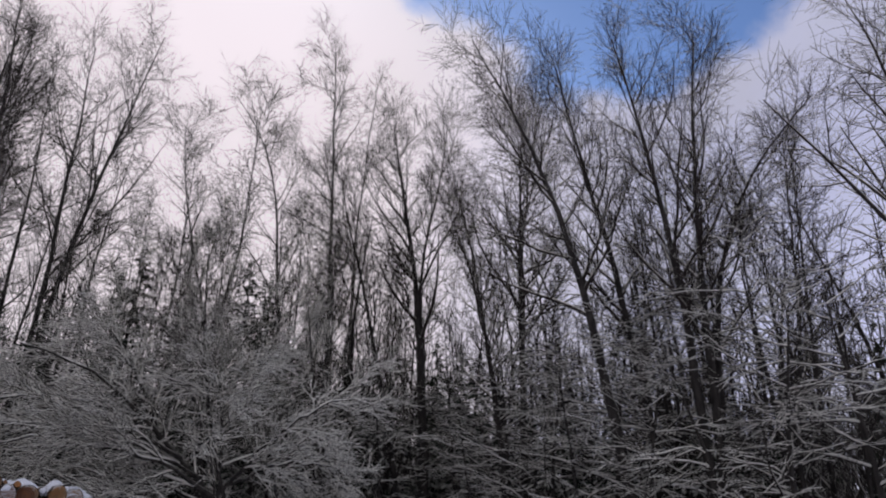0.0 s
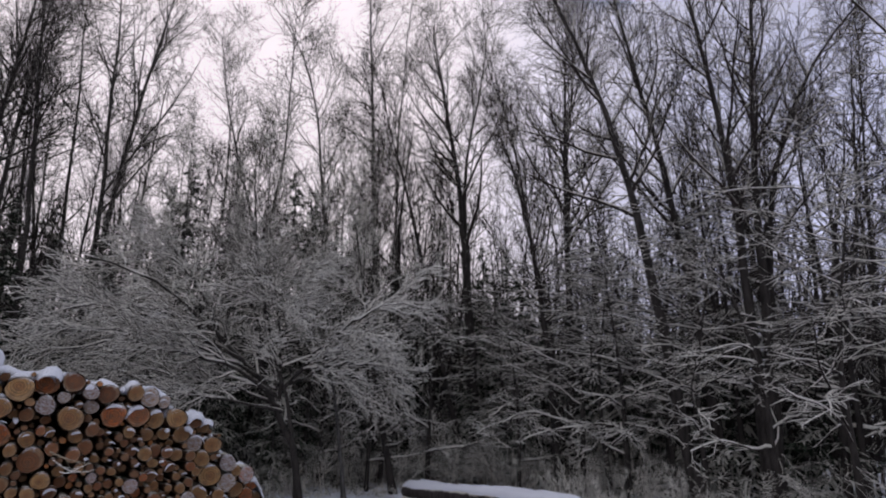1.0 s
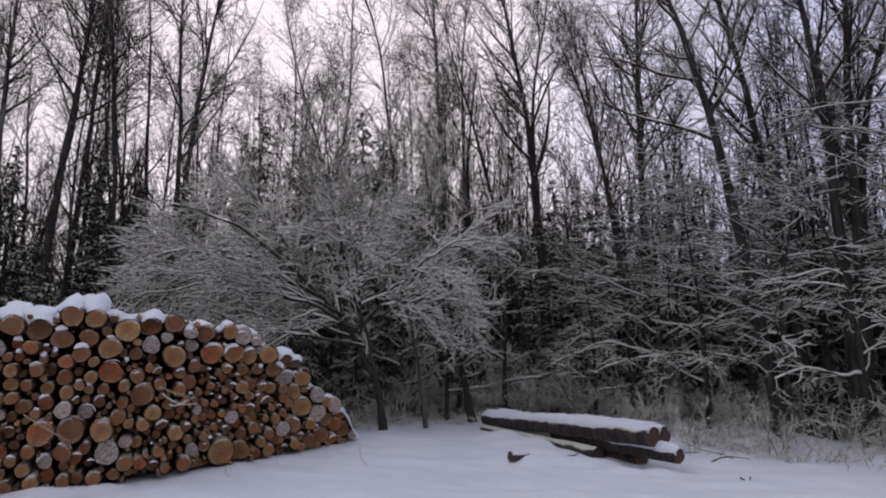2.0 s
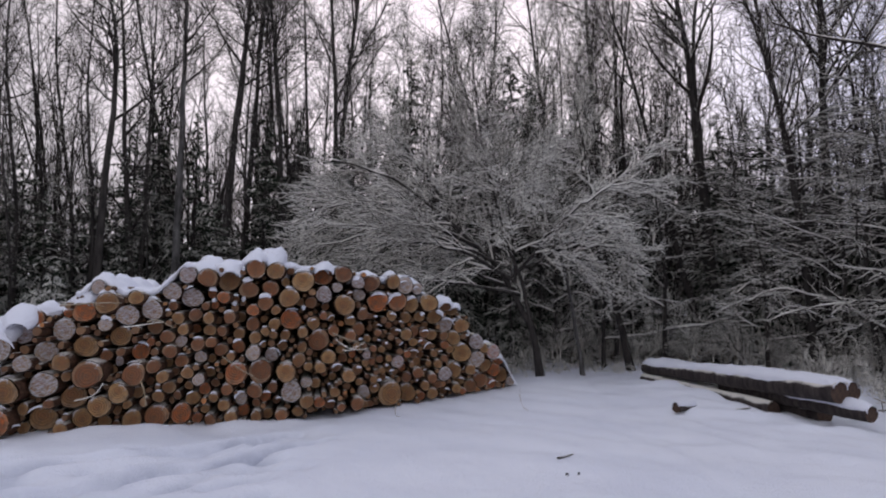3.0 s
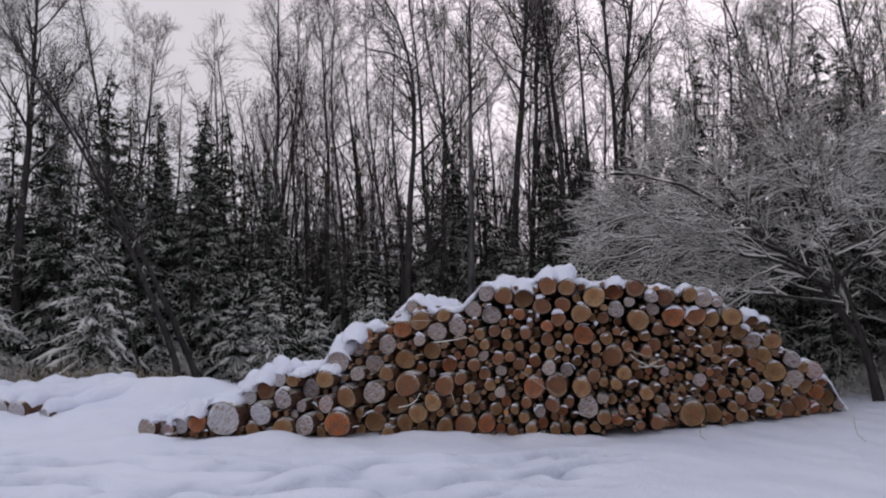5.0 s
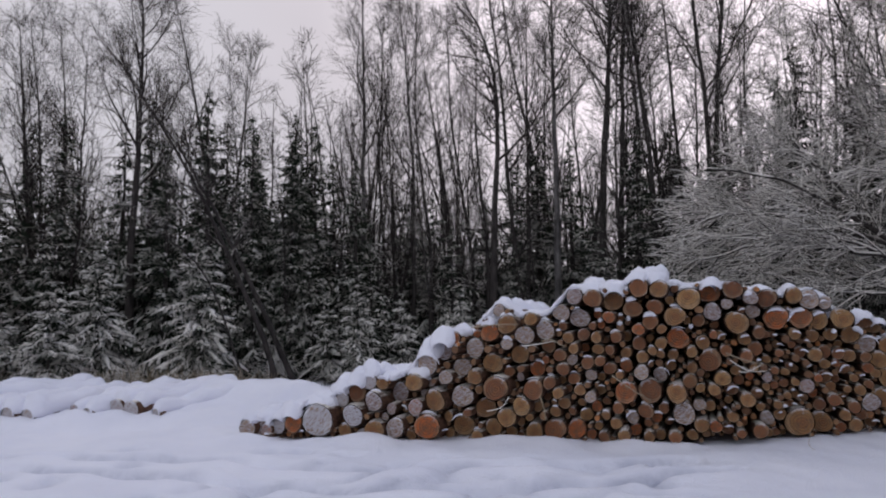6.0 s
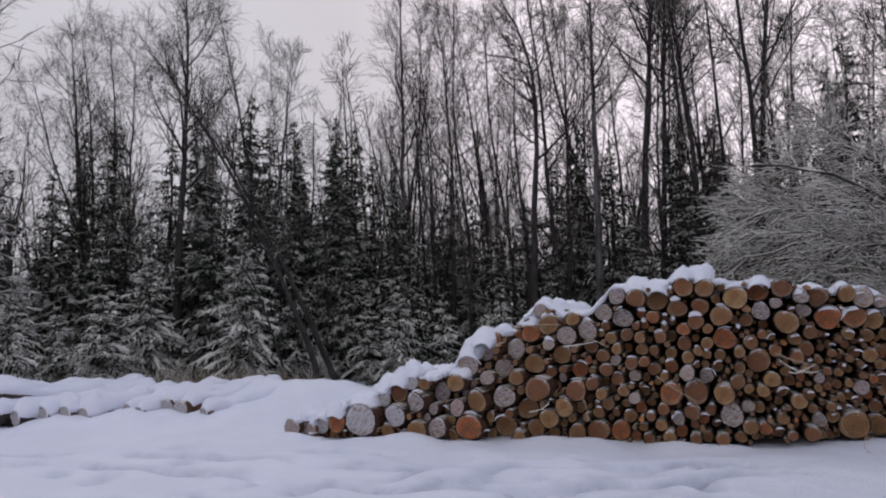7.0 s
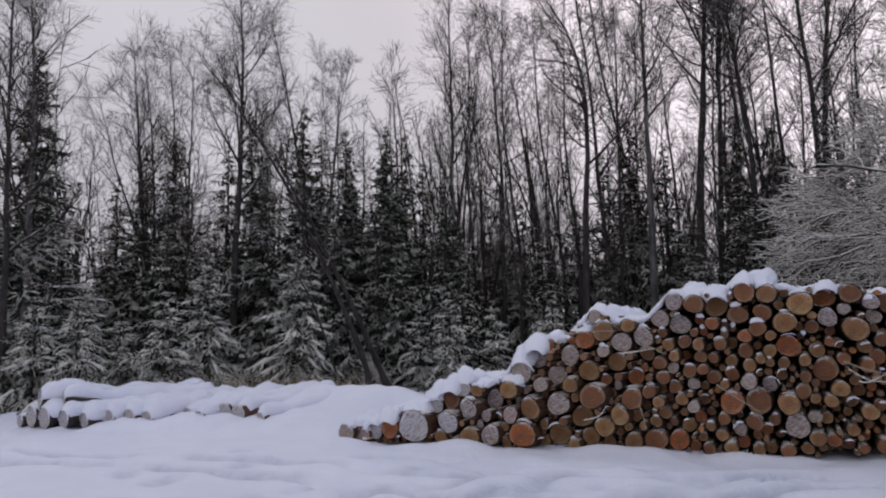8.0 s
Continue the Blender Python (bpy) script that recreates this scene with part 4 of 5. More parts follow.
put_turned(Y2, [(13.9, 14.4, 1.0, -20), (12.0, 6.0, 1.0, -50), (7.8, 16.5, 0.9, 20), (13.6, 10.0, 1.2, 10), (13.4, 5.4, 1.3, 30)])
put_turned(Y3, [(10.9, 17.2, 1.0, 30), (12.6, 8.4, 1.1, -30), (13.0, 15.8, 1.1, 0), (13.0, 7.0, 1.2, 20), (13.2, 3.8, 1.2, -50)])
put_copies(B1, [(12.6, 12.6, 0.8), (11.3, 8.4, 0.6), (-12.6, 12.2, 0.8), (-8.9, 16.6, 0.9), (-10.9, 13.9, 0.7), (13.0, 10.4, 0.8), (11.4, 6.0, 0.6),
                (9.6, 14.2, 1.2), (10.6, 13.2, 1.1), (11.6, 12.4, 1.3), (12.3, 11.4, 1.2), (11.9, 10.4, 1.1), (12.2, 9.2, 1.1), (8.4, 14.6, 1.1), (11.0, 14.0, 1.4), (12.6, 13.2, 1.4)])
put_copies(B4, [(9.2, 14.6, 0.8), (10.8, 14.0, 0.8), (11.9, 12.0, 0.7), (10.0, 14.9, 0.7), (11.6, 13.2, 0.7), (12.2, 11.0, 0.6), (9.9, 8.8, 0.7), (9.4, 7.4, 0.6), (9.9, 6.4, 0.7), (6.7, 13.9, 0.6), (-11.4, 13.6, 0.7), (-9.4, 14.4, 0.6),
                (-13.0, 11.0, 0.8), (5.9, 13.4, 0.5), (-15.4, 10.8, 0.8)])


def undergrowth():
    """Low weeds and brush dusted with snow along the foot of the forest edge."""
    rng = np.random.default_rng(41)
    edge = np.array([(4.8, 13.6), (7.0, 13.5), (9.0, 12.7), (10.4, 10.6), (10.3, 8.2), (9.7, 6.5), (10.1, 4.3), (10.8, 2.5)])
    n, deep = 1800, 700
    u = rng.random(n) * (len(edge) - 1)
    i = u.astype(int)
    w = (u - i)[:, None]
    p = edge[i] * (1 - w) + edge[i + 1] * w
    away = unit(p - np.array([0.0, 3.0]))
    far = rng.random(n) ** 1.4 * 1.9 - 0.15
    far[:deep] = rng.uniform(1.6, 4.8, deep)
    p = p + away * far[:, None] + rng.normal(0, 0.12, (n, 2))
    base = np.stack([p[:, 0], p[:, 1], height(p[:, 0], p[:, 1]) - 0.02], 1)
    way = unit(np.stack([rng.normal(0, 0.45, n), rng.normal(0, 0.45, n), np.ones(n)], 1))
    size = rng.uniform(0.10, 0.36, n)
    size[:deep] = rng.uniform(0.5, 1.35, deep)
    pts = [base]
    for _ in range(4):
        pts.append(pts[-1] + way * (size / 4)[:, None])
        way = unit(way + rng.normal(0, 0.25, way.shape) + np.array([0, 0, -0.28]))
    T = np.stack(pts, 1)
    R = np.repeat(np.linspace(0.006, 0.003, 5)[None], n, 0)
    b, rb = grow(rng, T, R, 4, 0.25, size * 0.5, 50, -0.3, 0.18, 3, 0.8, 0.6, 0.4, 0.3, rmin=0.0042)
    ob = new("undergrowth", mesh_from("undergrowth", *tubes([(T, R, 3), (b, rb, 3)]), M_FROST))
    tagged(ob, "low weeds and brush dusted with snow at the forest edge", "undergrowth", kind="stuff")
    part("snow", mesh_from("snow", *snow_lines(rng, [(T, R, 3), (b, rb, 3)], 1.7, 0.1), M_CLUMP), ob, "white snow lying on the weeds")["kind"] = "stuff"


undergrowth()


def far_woods():
    """The depth of the forest: many bare stems behind the nearer trees."""
    rng = np.random.default_rng(300)
    n = 1000
    a = np.radians(rng.uniform(-72, 104, n))
    d = rng.uniform(0, 1, n) ** 0.75 * 42 + 22.5
    d = np.where(a > 0.5, d - 4.0, d)
    d = np.where(a > 1.1, d - 2.0, d)
    h = rng.uniform(8, 14.5, n)
    h = np.where(d < 32, np.minimum(h, 10.5), h)
    base = np.stack([d * np.sin(a), d * np.cos(a), np.zeros(n)], 1)
    top = base + np.stack([rng.normal(0, 1.1, n), rng.normal(0, 1.1, n), h], 1)
    u = np.linspace(0, 1, 7)[None, :, None]
    T = base[:, None] * (1 - u) + top[:, None] * u
    T[:, 1:, :2] += np.cumsum(rng.normal(0, 0.12, (n, 6, 2)), 1)
    R = rng.uniform(0.04, 0.12, n)[:, None] * np.linspace(1, 0.12, 7)[None]
    b, rb = grow(rng, T, R, 13, 0.15, 2.2, 40, 0.5, 0.12, 4, 0.5, 0.3, 0.5, rmin=0.016)
    e, re = grow(rng, b, rb, 4, 0.1, 1.0, 42, 0.2, 0.14, 2, 0.8, 0.6, 0.4, rmin=0.014)
    ob = new("far_woods", mesh_from("far_woods", *tubes([(T, R, 6), (b, rb, 3), (e, re, 3)]), M_TWIG))
    tagged(ob, "deep stand of bare leafless trees behind the clearing", "forest", kind="stuff")


def far_spruces():
    rng = np.random.default_rng(310)
    sets = []
    for k in range(250):
        a = math.radians(rng.uniform(-76, 108))
        d = 24 + 30 * rng.random() ** 1.1
        d = d - 5.0 if a > 0.5 else d
        d = d - 2.5 if a > 1.1 else d
        tall = rng.uniform(3.0, 7.0) + (d - 22) * 0.10
        P, PR, L = spruce_boughs(rng, tall, tall * rng.uniform(0.36, 0.55), 5, 0.46)
        P, PR = P[:, [0, 2, 5]], PR[:, [1, 2, 4]]
        o = np.array([d * math.sin(a), d * math.cos(a), 0.0])
        e, re = grow(rng, P, PR, 4, 0.15, L * 0.45, 55, -0.7, 0.1, 2, 1.2, 0.35, 0.5, 0.4, rmin=0.04)
        sets += [ribbons(rng, P + o, PR * 3.0, 0.4), ribbons(rng, e + o, re * 2.0, 0.5)]
    ob = new("far_spruces", mesh_from("far_spruces", *joined(*sets), M_DARKNEEDLE))
    tagged(ob, "dark spruces deep in the forest", "forest", kind="stuff")


def thickets():
    """Thin young stems that close the lower half of the forest."""
    rng = np.random.default_rng(320)
    n = 1300
    a = np.radians(rng.uniform(-74, 106, n))
    d = 22.5 + 26 * rng.random(n)
    d = np.where(a > 0.5, d - 4.5, d)
    d = np.where(a > 1.1, d - 2.0, d)
    h = rng.uniform(3.0, 7.5, n)
    base = np.stack([d * np.sin(a), d * np.cos(a), np.zeros(n)], 1)
    top = base + np.stack([rng.normal(0, 0.7, n), rng.normal(0, 0.7, n), h], 1)
    u = np.linspace(0, 1, 5)[None, :, None]
    T = base[:, None] * (1 - u) + top[:, None] * u
    T[:, 1:, :2] += np.cumsum(rng.normal(0, 0.10, (n, 4, 2)), 1)
    R = rng.uniform(0.022, 0.055, n)[:, None] * np.linspace(1, 0.3, 5)[None]
    b, rb = grow(rng, T, R, 10, 0.12, 1.3, 42, 0.4, 0.12, 3, 0.7, 0.5, 0.4, rmin=0.016)
    e, re = grow(rng, b, rb, 3, 0.1, 0.6, 42, 0.2, 0.14, 2, 0.9, 0.7, 0.4, rmin=0.014)
    ob = new("thicket", mesh_from("thicket", *tubes([(T, R, 4), (b, rb, 3), (e, re, 3)]), M_TWIG))
    tagged(ob, "dense thicket of thin leafless stems in the forest", "forest", kind="stuff")


far_woods()
far_spruces()
thickets()



# ---------------------------------------------------------------- the log pile
OUTLINE_X = np.array([-5.4, -5.2, -4.5, -4.4, -3.86, -3.72, -3.06, -2.76, -2.47, -2.02, -1.79, -1.48, -1.25, -0.78, -0.5, 0.58, 1.31, 2.0, 2.58, 3.1, 3.77, 4.1, 4.7, 4.97, 5.1])
OUTLINE_Z = np.array([0.05, 0.27, 0.30, 0.57, 0.58, 0.78, 0.86, 1.02, 1.35, 1.45, 1.70, 1.82, 1.64, 1.80, 2.05, 2.13, 2.02, 1.97, 1.82, 1.60, 1.36, 0.90, 0.52, 0.26, 0.0])
# the thickest logs: along the pile, height, radius
THICK = [
    (-2.62, 1.05, 0.157), (-2.40, 1.24, 0.14), (-2.15, 1.00, 0.139), (-1.96, 1.27, 0.139), (-1.71, 1.06, 0.147), (-1.65, 0.74, 0.178), (-2.13, 0.62, 0.163), (-1.82, 0.45, 0.154),
    (-2.15, 0.20, 0.163), (-2.61, 0.22, 0.189), (-2.50, 0.57, 0.160), (-3.06, 0.20, 0.15), (-3.35, 0.56, 0.143), (-3.67, 0.36, 0.161), (-3.05, 0.66, 0.142), (-1.25, 1.44, 0.139),
    (-0.97, 1.51, 0.138), (-0.50, 1.66, 0.139), (-0.32, 1.92, 0.131), (0.54, 2.02, 0.124), (1.17, 1.02, 0.157), (0.73, 1.66, 0.14), (0.78, 1.36, 0.152), (1.50, 1.51, 0.151),
    (2.06, 1.56, 0.164), (0.37, 0.68, 0.162), (0.70, 0.66, 0.138), (2.26, 0.20, 0.19), (-0.60, 0.17, 0.137), (3.73, 0.71, 0.184), (-4.20, 0.29, 0.25),
]
LOG_LEN = 3.0


def log_mesh(seed, sides=14):
    """The barked body of a log of radius 1, from its front end at y = 0 back to y = LOG_LEN, and its sawn front end."""
    rng = np.random.default_rng(seed)
    a = np.arange(sides) * 2 * np.pi / sides
    k = rng.uniform(0, 6.28, 4)
    shape = 1 + 0.06 * np.sin(2 * a + k[0]) + 0.04 * np.sin(3 * a + k[1]) + rng.normal(0, 0.02, sides)
    ys = np.array([0.0, 0.02, 0.6, 1.4, 2.2, LOG_LEN])
    rs = np.array([0.985, 1.0, 1.0, 0.97, 0.95, 0.92])
    bend = rng.normal(0, 0.10, (len(ys), 2)) * np.array([0, 0, 1, 1, 1, 1])[:, None]
    v = np.stack([np.cos(a)[None] * shape * rs[:, None] + bend[:, :1], np.repeat(ys[:, None], sides, 1), np.sin(a)[None] * shape * rs[:, None] + bend[:, 1:]], -1)
    i = np.arange(len(ys) * sides).reshape(len(ys), sides)
    j = np.roll(i, -1, 1)
    q = np.stack([i[:-1], i[1:], j[1:], j[:-1]], -1).reshape(-1, 4)
    body = mesh_from("log", v.reshape(-1, 3), q, M_LOGBARK)
    # sawn end: slightly uneven, its rim just inside the bark
    rr = np.array([0.0, 0.45, 0.80, 0.93])
    y = np.array([-0.004, -0.004, -0.003, 0.004])
    tilt = rng.normal(0, 0.012, 2)
    e = np.stack([np.cos(a)[None] * shape * rr[:, None], np.repeat(y[:, None], sides, 1) + 0 * a[None], np.sin(a)[None] * shape * rr[:, None]], -1)
    e = e.reshape(-1, 3)
    e[:, 1] += e[:, 0] * tilt[0] + e[:, 2] * tilt[1] - 0.004
    i = np.arange(4 * sides).reshape(4, sides)
    j = np.roll(i, -1, 1)
    q = np.stack([i[:-1], i[1:], j[1:], j[:-1]], -1).reshape(-1, 4)
    ends = [mesh_from("cut_end", e, q, m, False) for m in (M_END, M_FROSTEND, M_CRUST)]
    return body, ends


LOGS = [log_mesh(500 + k) for k in range(12)]


def pack_pile():
    """Round sections that fill the pile's outline: the thick logs at their places, then thinner and thinner ones between them."""
    rng = np.random.default_rng(21)
    got = [list(q) for q in THICK]
    # a bottom row and a top row first, so that the outline is kept
    for r0, r1, tries in ((0.125, 0.155, 2500), (0.10, 0.125, 5000), (0.075, 0.10, 12000), (0.055, 0.075, 24000), (0.038, 0.055, 24000), (0.025, 0.038, 16000)):
        X = rng.uniform(-5.3, 5.0, tries)
        Rr = rng.uniform(r0, r1, tries)
        top = np.interp(X, OUTLINE_X, OUTLINE_Z)
        Z = Rr + 0.01 + rng.random(tries) * np.maximum(top - 2 * Rr, 0)
        edge = rng.random(tries)
        Z = np.where(edge < 0.14, Rr + 0.01, np.where(edge > 0.82, np.maximum(top - Rr - np.where(Rr > 0.09, rng.uniform(-0.12, 0.10, tries), rng.uniform(0.0, 0.14, tries)), Rr), Z))
        # thick logs at one end and along the top, thin ones in the middle
        fine = np.clip((X + 1.7) / 0.8, 0, 1) * np.clip((4.6 - X) / 1.0, 0, 1) * np.clip((top - Z - Rr - 0.10) / 0.15, 0, 1)
        finest = np.exp(-((X - 2.0) / 0.9) ** 2) * np.clip((top - Z - 0.45) / 0.2, 0, 1)
        keep = (rng.random(tries) > 0.97 * fine) | (Rr < 0.10)
        keep &= (rng.random(tries) > 0.55 * fine) | (Rr < 0.075)
        keep &= (rng.random(tries) > 0.95 * finest) | (Rr < 0.06)
        arr = np.array(got)
        for x, z, r, t, k in zip(X, Z, Rr, top, keep):
            if not k or t < 2 * r - 0.02:
                continue
            if np.interp(x - r * 0.6, OUTLINE_X, OUTLINE_Z) < z + r * 0.5 - 0.13 or np.interp(x + r * 0.6, OUTLINE_X, OUTLINE_Z) < z + r * 0.5 - 0.13:
                continue
            dist = np.hypot(arr[:, 0] - x, arr[:, 1] - z)
            gap = (dist - arr[:, 2] * 0.985 - r)
            if gap.min() < 0:
                continue
            # slide down or aside until it touches a neighbour
            for _ in range(5):
                s = np.argmin(gap)
                if gap[s] < 0.004:
                    break
                u = np.array([arr[s, 0] - x, arr[s, 1] - z]) / dist[s]
                x2, z2 = x + u[0] * gap[s], max(z + u[1] * gap[s], r)
                d2 = np.hypot(arr[:, 0] - x2, arr[:, 1] - z2)
                g2 = d2 - arr[:, 2] * 0.985 - r
                if g2.min() < -0.004:
                    break
                x, z, dist, gap = x2, z2, d2, g2
            got.append([x, z, r])
            arr = np.vstack([arr, [x, z, r]])
    # every log swells until it leans on its neighbours
    got = np.array(got)
    for _ in range(4):
        for i in rng.permutation(len(got)):
            gap = np.hypot(*(got[:, :2] - got[i, :2]).T) - got[:, 2]
            gap[i] = 9
            roof = float(np.interp(got[i, 0], OUTLINE_X, OUTLINE_Z)) + 0.06 - got[i, 1]
            got[i, 2] = max(got[i, 2], min(got[i, 2] * 1.14, gap.min() * 1.02, max(roof, got[i, 2]), max(0.16 if got[i, 0] < 1.0 else 0.085, got[i, 2])))
    return got


PILE = pack_pile()
PILE = PILE[np.argsort(-PILE[:, 2])]


def build_pile():
    rng = np.random.default_rng(8)
    joined_v, joined_q, base = [], [], 0
    ends_v, ends_q = [], []
    for k, (x, z, r) in enumerate(PILE):
        body, ends = LOGS[k % len(LOGS)]
        back = rng.uniform(-0.20, 0.16) + (0.06 if r < 0.08 else 0)
        turn = -7 + rng.normal(0, 1.2)
        top = np.interp(x, OUTLINE_X, OUTLINE_Z)
        frosty = (rng.random() < 0.62 and x < -1.9 and (z > top - 0.55 or x < -3)) or rng.random() < (0.32 if z > top - 0.42 else 0.07)
        m = pose(x, float(face_y(x)) + back, z - 0.03 + (0.05 if x > 1.0 else 0.0), rng.normal(0, 0.6), rng.normal(0, 18), turn)
        if k < 300:
            ob = new("log", body)
            ob.matrix_basis = m
            ob.scale = (r, 1, r)
            tagged(ob, ("thick" if r > 0.12 else "slim" if r > 0.07 else "thin") + (" barked log with a frosted sawn end in the pile" if frosty else " barked log with a brown sawn end in the pile"),
                   "log", "logs in the pile")
            part("cut_end", ends[2 if frosty and x < -3.3 and rng.random() < 0.6 else 1 if frosty else 0], ob, "frosted sawn end" if frosty else "sawn end with rings")
        else:
            for src, vs, qs in ((body, joined_v, joined_q), (ends[0], ends_v, ends_q)):
                v = np.empty(len(src.vertices) * 3, np.float32)
                src.vertices.foreach_get("co", v)
                q = np.empty(len(src.loops), np.int32)
                src.loops.foreach_get("vertex_index", q)
                v = v.reshape(-1, 3) * np.array([r, 1, r])
                mm = np.array(m)
                qs.append(q.reshape(-1, 4) + sum(len(w) for w in vs))
                vs.append(v @ mm[:3, :3].T + mm[:3, 3])
    if joined_v:
        ob = new("thin_poles", mesh_from("thin_poles", np.concatenate(joined_v), np.concatenate(joined_q), M_LOGBARK))
        tagged(ob, "many thin barked poles wedged between the logs", "logs", "logs in the pile", "stuff")
        part("cut_ends", mesh_from("cut_ends", np.concatenate(ends_v), np.concatenate(ends_q), M_POLEEND, False), ob, "sawn pole ends")["kind"] = "stuff"


def pole_end_material():
    k = Mat("pole_end", 0.85)
    i = k.island()
    c = k.mix(i, (0.13, 0.064, 0.036), (0.31, 0.175, 0.09))
    c = k.mix(k.ramp(i, 0.90, 0.96), c, (0.45, 0.19, 0.07))
    c = k.mix(k.calc("MULTIPLY", k.ramp(k.noise(18, 4), 0.4, 0.7), 0.6), c, (0.13, 0.095, 0.07))
    return k.done(c)


M_POLEEND = pole_end_material()
build_pile()


def crown_line(x):
    """Upper edge of the stacked sections."""
    x = np.asarray(x, float)
    d2 = PILE[:, 2][None] ** 2 - (x[:, None] - PILE[:, 0][None]) ** 2
    z = np.where(d2 > 0, PILE[:, 1][None] + np.sqrt(np.maximum(d2, 0)), -1)
    return np.maximum(z.max(1), 0.02)


def build_pile_snow():
    """The snow on top of the pile: it follows the logs' backs and hangs over their ends a little."""
    nx, ny = 520, 34
    x = np.linspace(-5.45, 5.1, nx)
    line = crown_line(x)
    # snow bridges the narrow gaps between logs
    wide = np.array([line[max(0, i - 2):i + 3].max() for i in range(nx)])
    ker = np.exp(-(np.arange(-7, 8) / 2.2) ** 2)
    soft = np.convolve(np.pad(wide, 7, "edge"), ker / ker.sum(), "valid")
    low = np.minimum(soft, line + 0.07)
    ker = np.exp(-(np.arange(-7, 8) / 3.0) ** 2)
    low = np.convolve(np.pad(low, 7, "edge"), ker / ker.sum(), "valid")
    thick = 0.030 + 0.06 * np.abs(np.sin(4.6 * x + 1.3 * np.sin(1.9 * x))) ** 0.55 * (0.65 + 0.35 * np.sin(2.3 * x + 1))
    y = np.concatenate([[-0.03, -0.055, -0.06, -0.045, 0.0], np.linspace(0.06, 2.9, ny - 5)])
    X = np.repeat(x[None], ny, 0)
    Y = np.repeat(y[:, None], nx, 1)
    drop = np.array([0.02, 0.25, 0.55, 0.80, 0.95] + [1.0] * (ny - 5))[:, None]
    rough = 0.05 * np.sin(5 * X + 3 * Y) * np.sin(4 * Y - 2 * X + 1) + 0.02 * np.sin(11 * X - 7 * Y)
    grit = np.random.default_rng(8).normal(0, 1, (ny, nx))
    grit = (grit + np.roll(grit, 1, 1) + np.roll(grit, 2, 1) + np.roll(grit, 3, 1)) * 0.5
    edge = 0.07 * np.sin(3.3 * x + 1) + 0.08 * np.sin(8.7 * x) + 0.05 * np.sin(19 * x + 1) + 0.05
    bare = np.clip((x - 4.1) / 0.5, 0, 1)
    t = np.maximum(thick * (1 - 0.6 * bare), 0.03)
    Z = low[None] - 0.035 + (t[None] + 0.04 + rough * np.clip(Y, 0, 1) + 0.009 * grit) * drop
    world = np.stack([X, face_y(X) + Y + edge[None] + 0.09, Z - 0.03], -1)
    turn = np.radians(-7)
    world[..., 0] += -np.sin(turn) * Y * 1.0
    i = np.arange(nx * ny).reshape(ny, nx)
    q = np.stack([i[:-1, :-1], i[:-1, 1:], i[1:, 1:], i[1:, :-1]], -1).reshape(-1, 4)
    ob = new("snow_layer", mesh_from("snow_layer", world.reshape(-1, 3), q, M_SNOW))
    tagged(ob, "lumpy white snow lying over the top of the log pile", "snow", kind="stuff")


build_pile_snow()


def log_caps():
    """A lump of snow on the back of every log that lies open at the top of the pile."""
    rng = np.random.default_rng(19)
    pieces = []
    for x, z, r in PILE:
        top = float(crown_line([x])[0])
        if r < 0.05 or z + r < top - 0.05 or rng.random() < 0.15:
            continue
        bare = 0.4 if x > 3.9 else 0.6 if x > 0.9 else 1.15
        for _ in range(2 if r > 0.10 else 1):
            L = rng.uniform(0.35, 1.1)
            y0 = float(face_y(x)) + rng.uniform(-0.12, 0.22)
            n, w = 12, 11
            v = np.linspace(0, 1, n)[:, None]
            ph = np.linspace(-1, 1, w)[None] * rng.uniform(0.95, 1.35)
            fat = rng.uniform(0.05, 0.15) * bare * min(r / 0.10, 1.15)
            prof = np.cos(np.linspace(-1, 1, w) * np.pi / 2)[None] ** 0.6
            ends = np.clip(np.minimum(v, 1 - v) / 0.16, 0, 1) ** 0.5
            k = rng.uniform(0, 6.28, 4)
            lump = 1 + 0.30 * np.sin(7 * v + 2 * ph + k[0]) + 0.18 * np.sin(13 * v - 3 * ph + k[1]) + rng.normal(0, 0.06, (n, w))
            rad = r * 0.97 + fat * prof * ends * lump - 0.02 * (1 - ends)
            off = rng.normal(0, 0.15) * r
            yy = y0 + v * L - 0.05 * prof * (1 - v) ** 4
            X = x + off + np.sin(ph) * rad * 1.05 + 0.12 * v * L
            pts = np.stack([X, yy + 0 * ph, z - 0.03 + np.cos(ph) * rad], -1).reshape(-1, 3)
            i = np.arange(n * w).reshape(n, w)
            pieces.append((pts, np.stack([i[:-1, :-1], i[:-1, 1:], i[1:, 1:], i[1:, :-1]], -1).reshape(-1, 4)))
    ob = new("snow_caps", mesh_from("snow_caps", *joined(*pieces), M_SNOW))
    tagged(ob, "rounded lumps of snow on the topmost logs", "snow", kind="stuff")


log_caps()


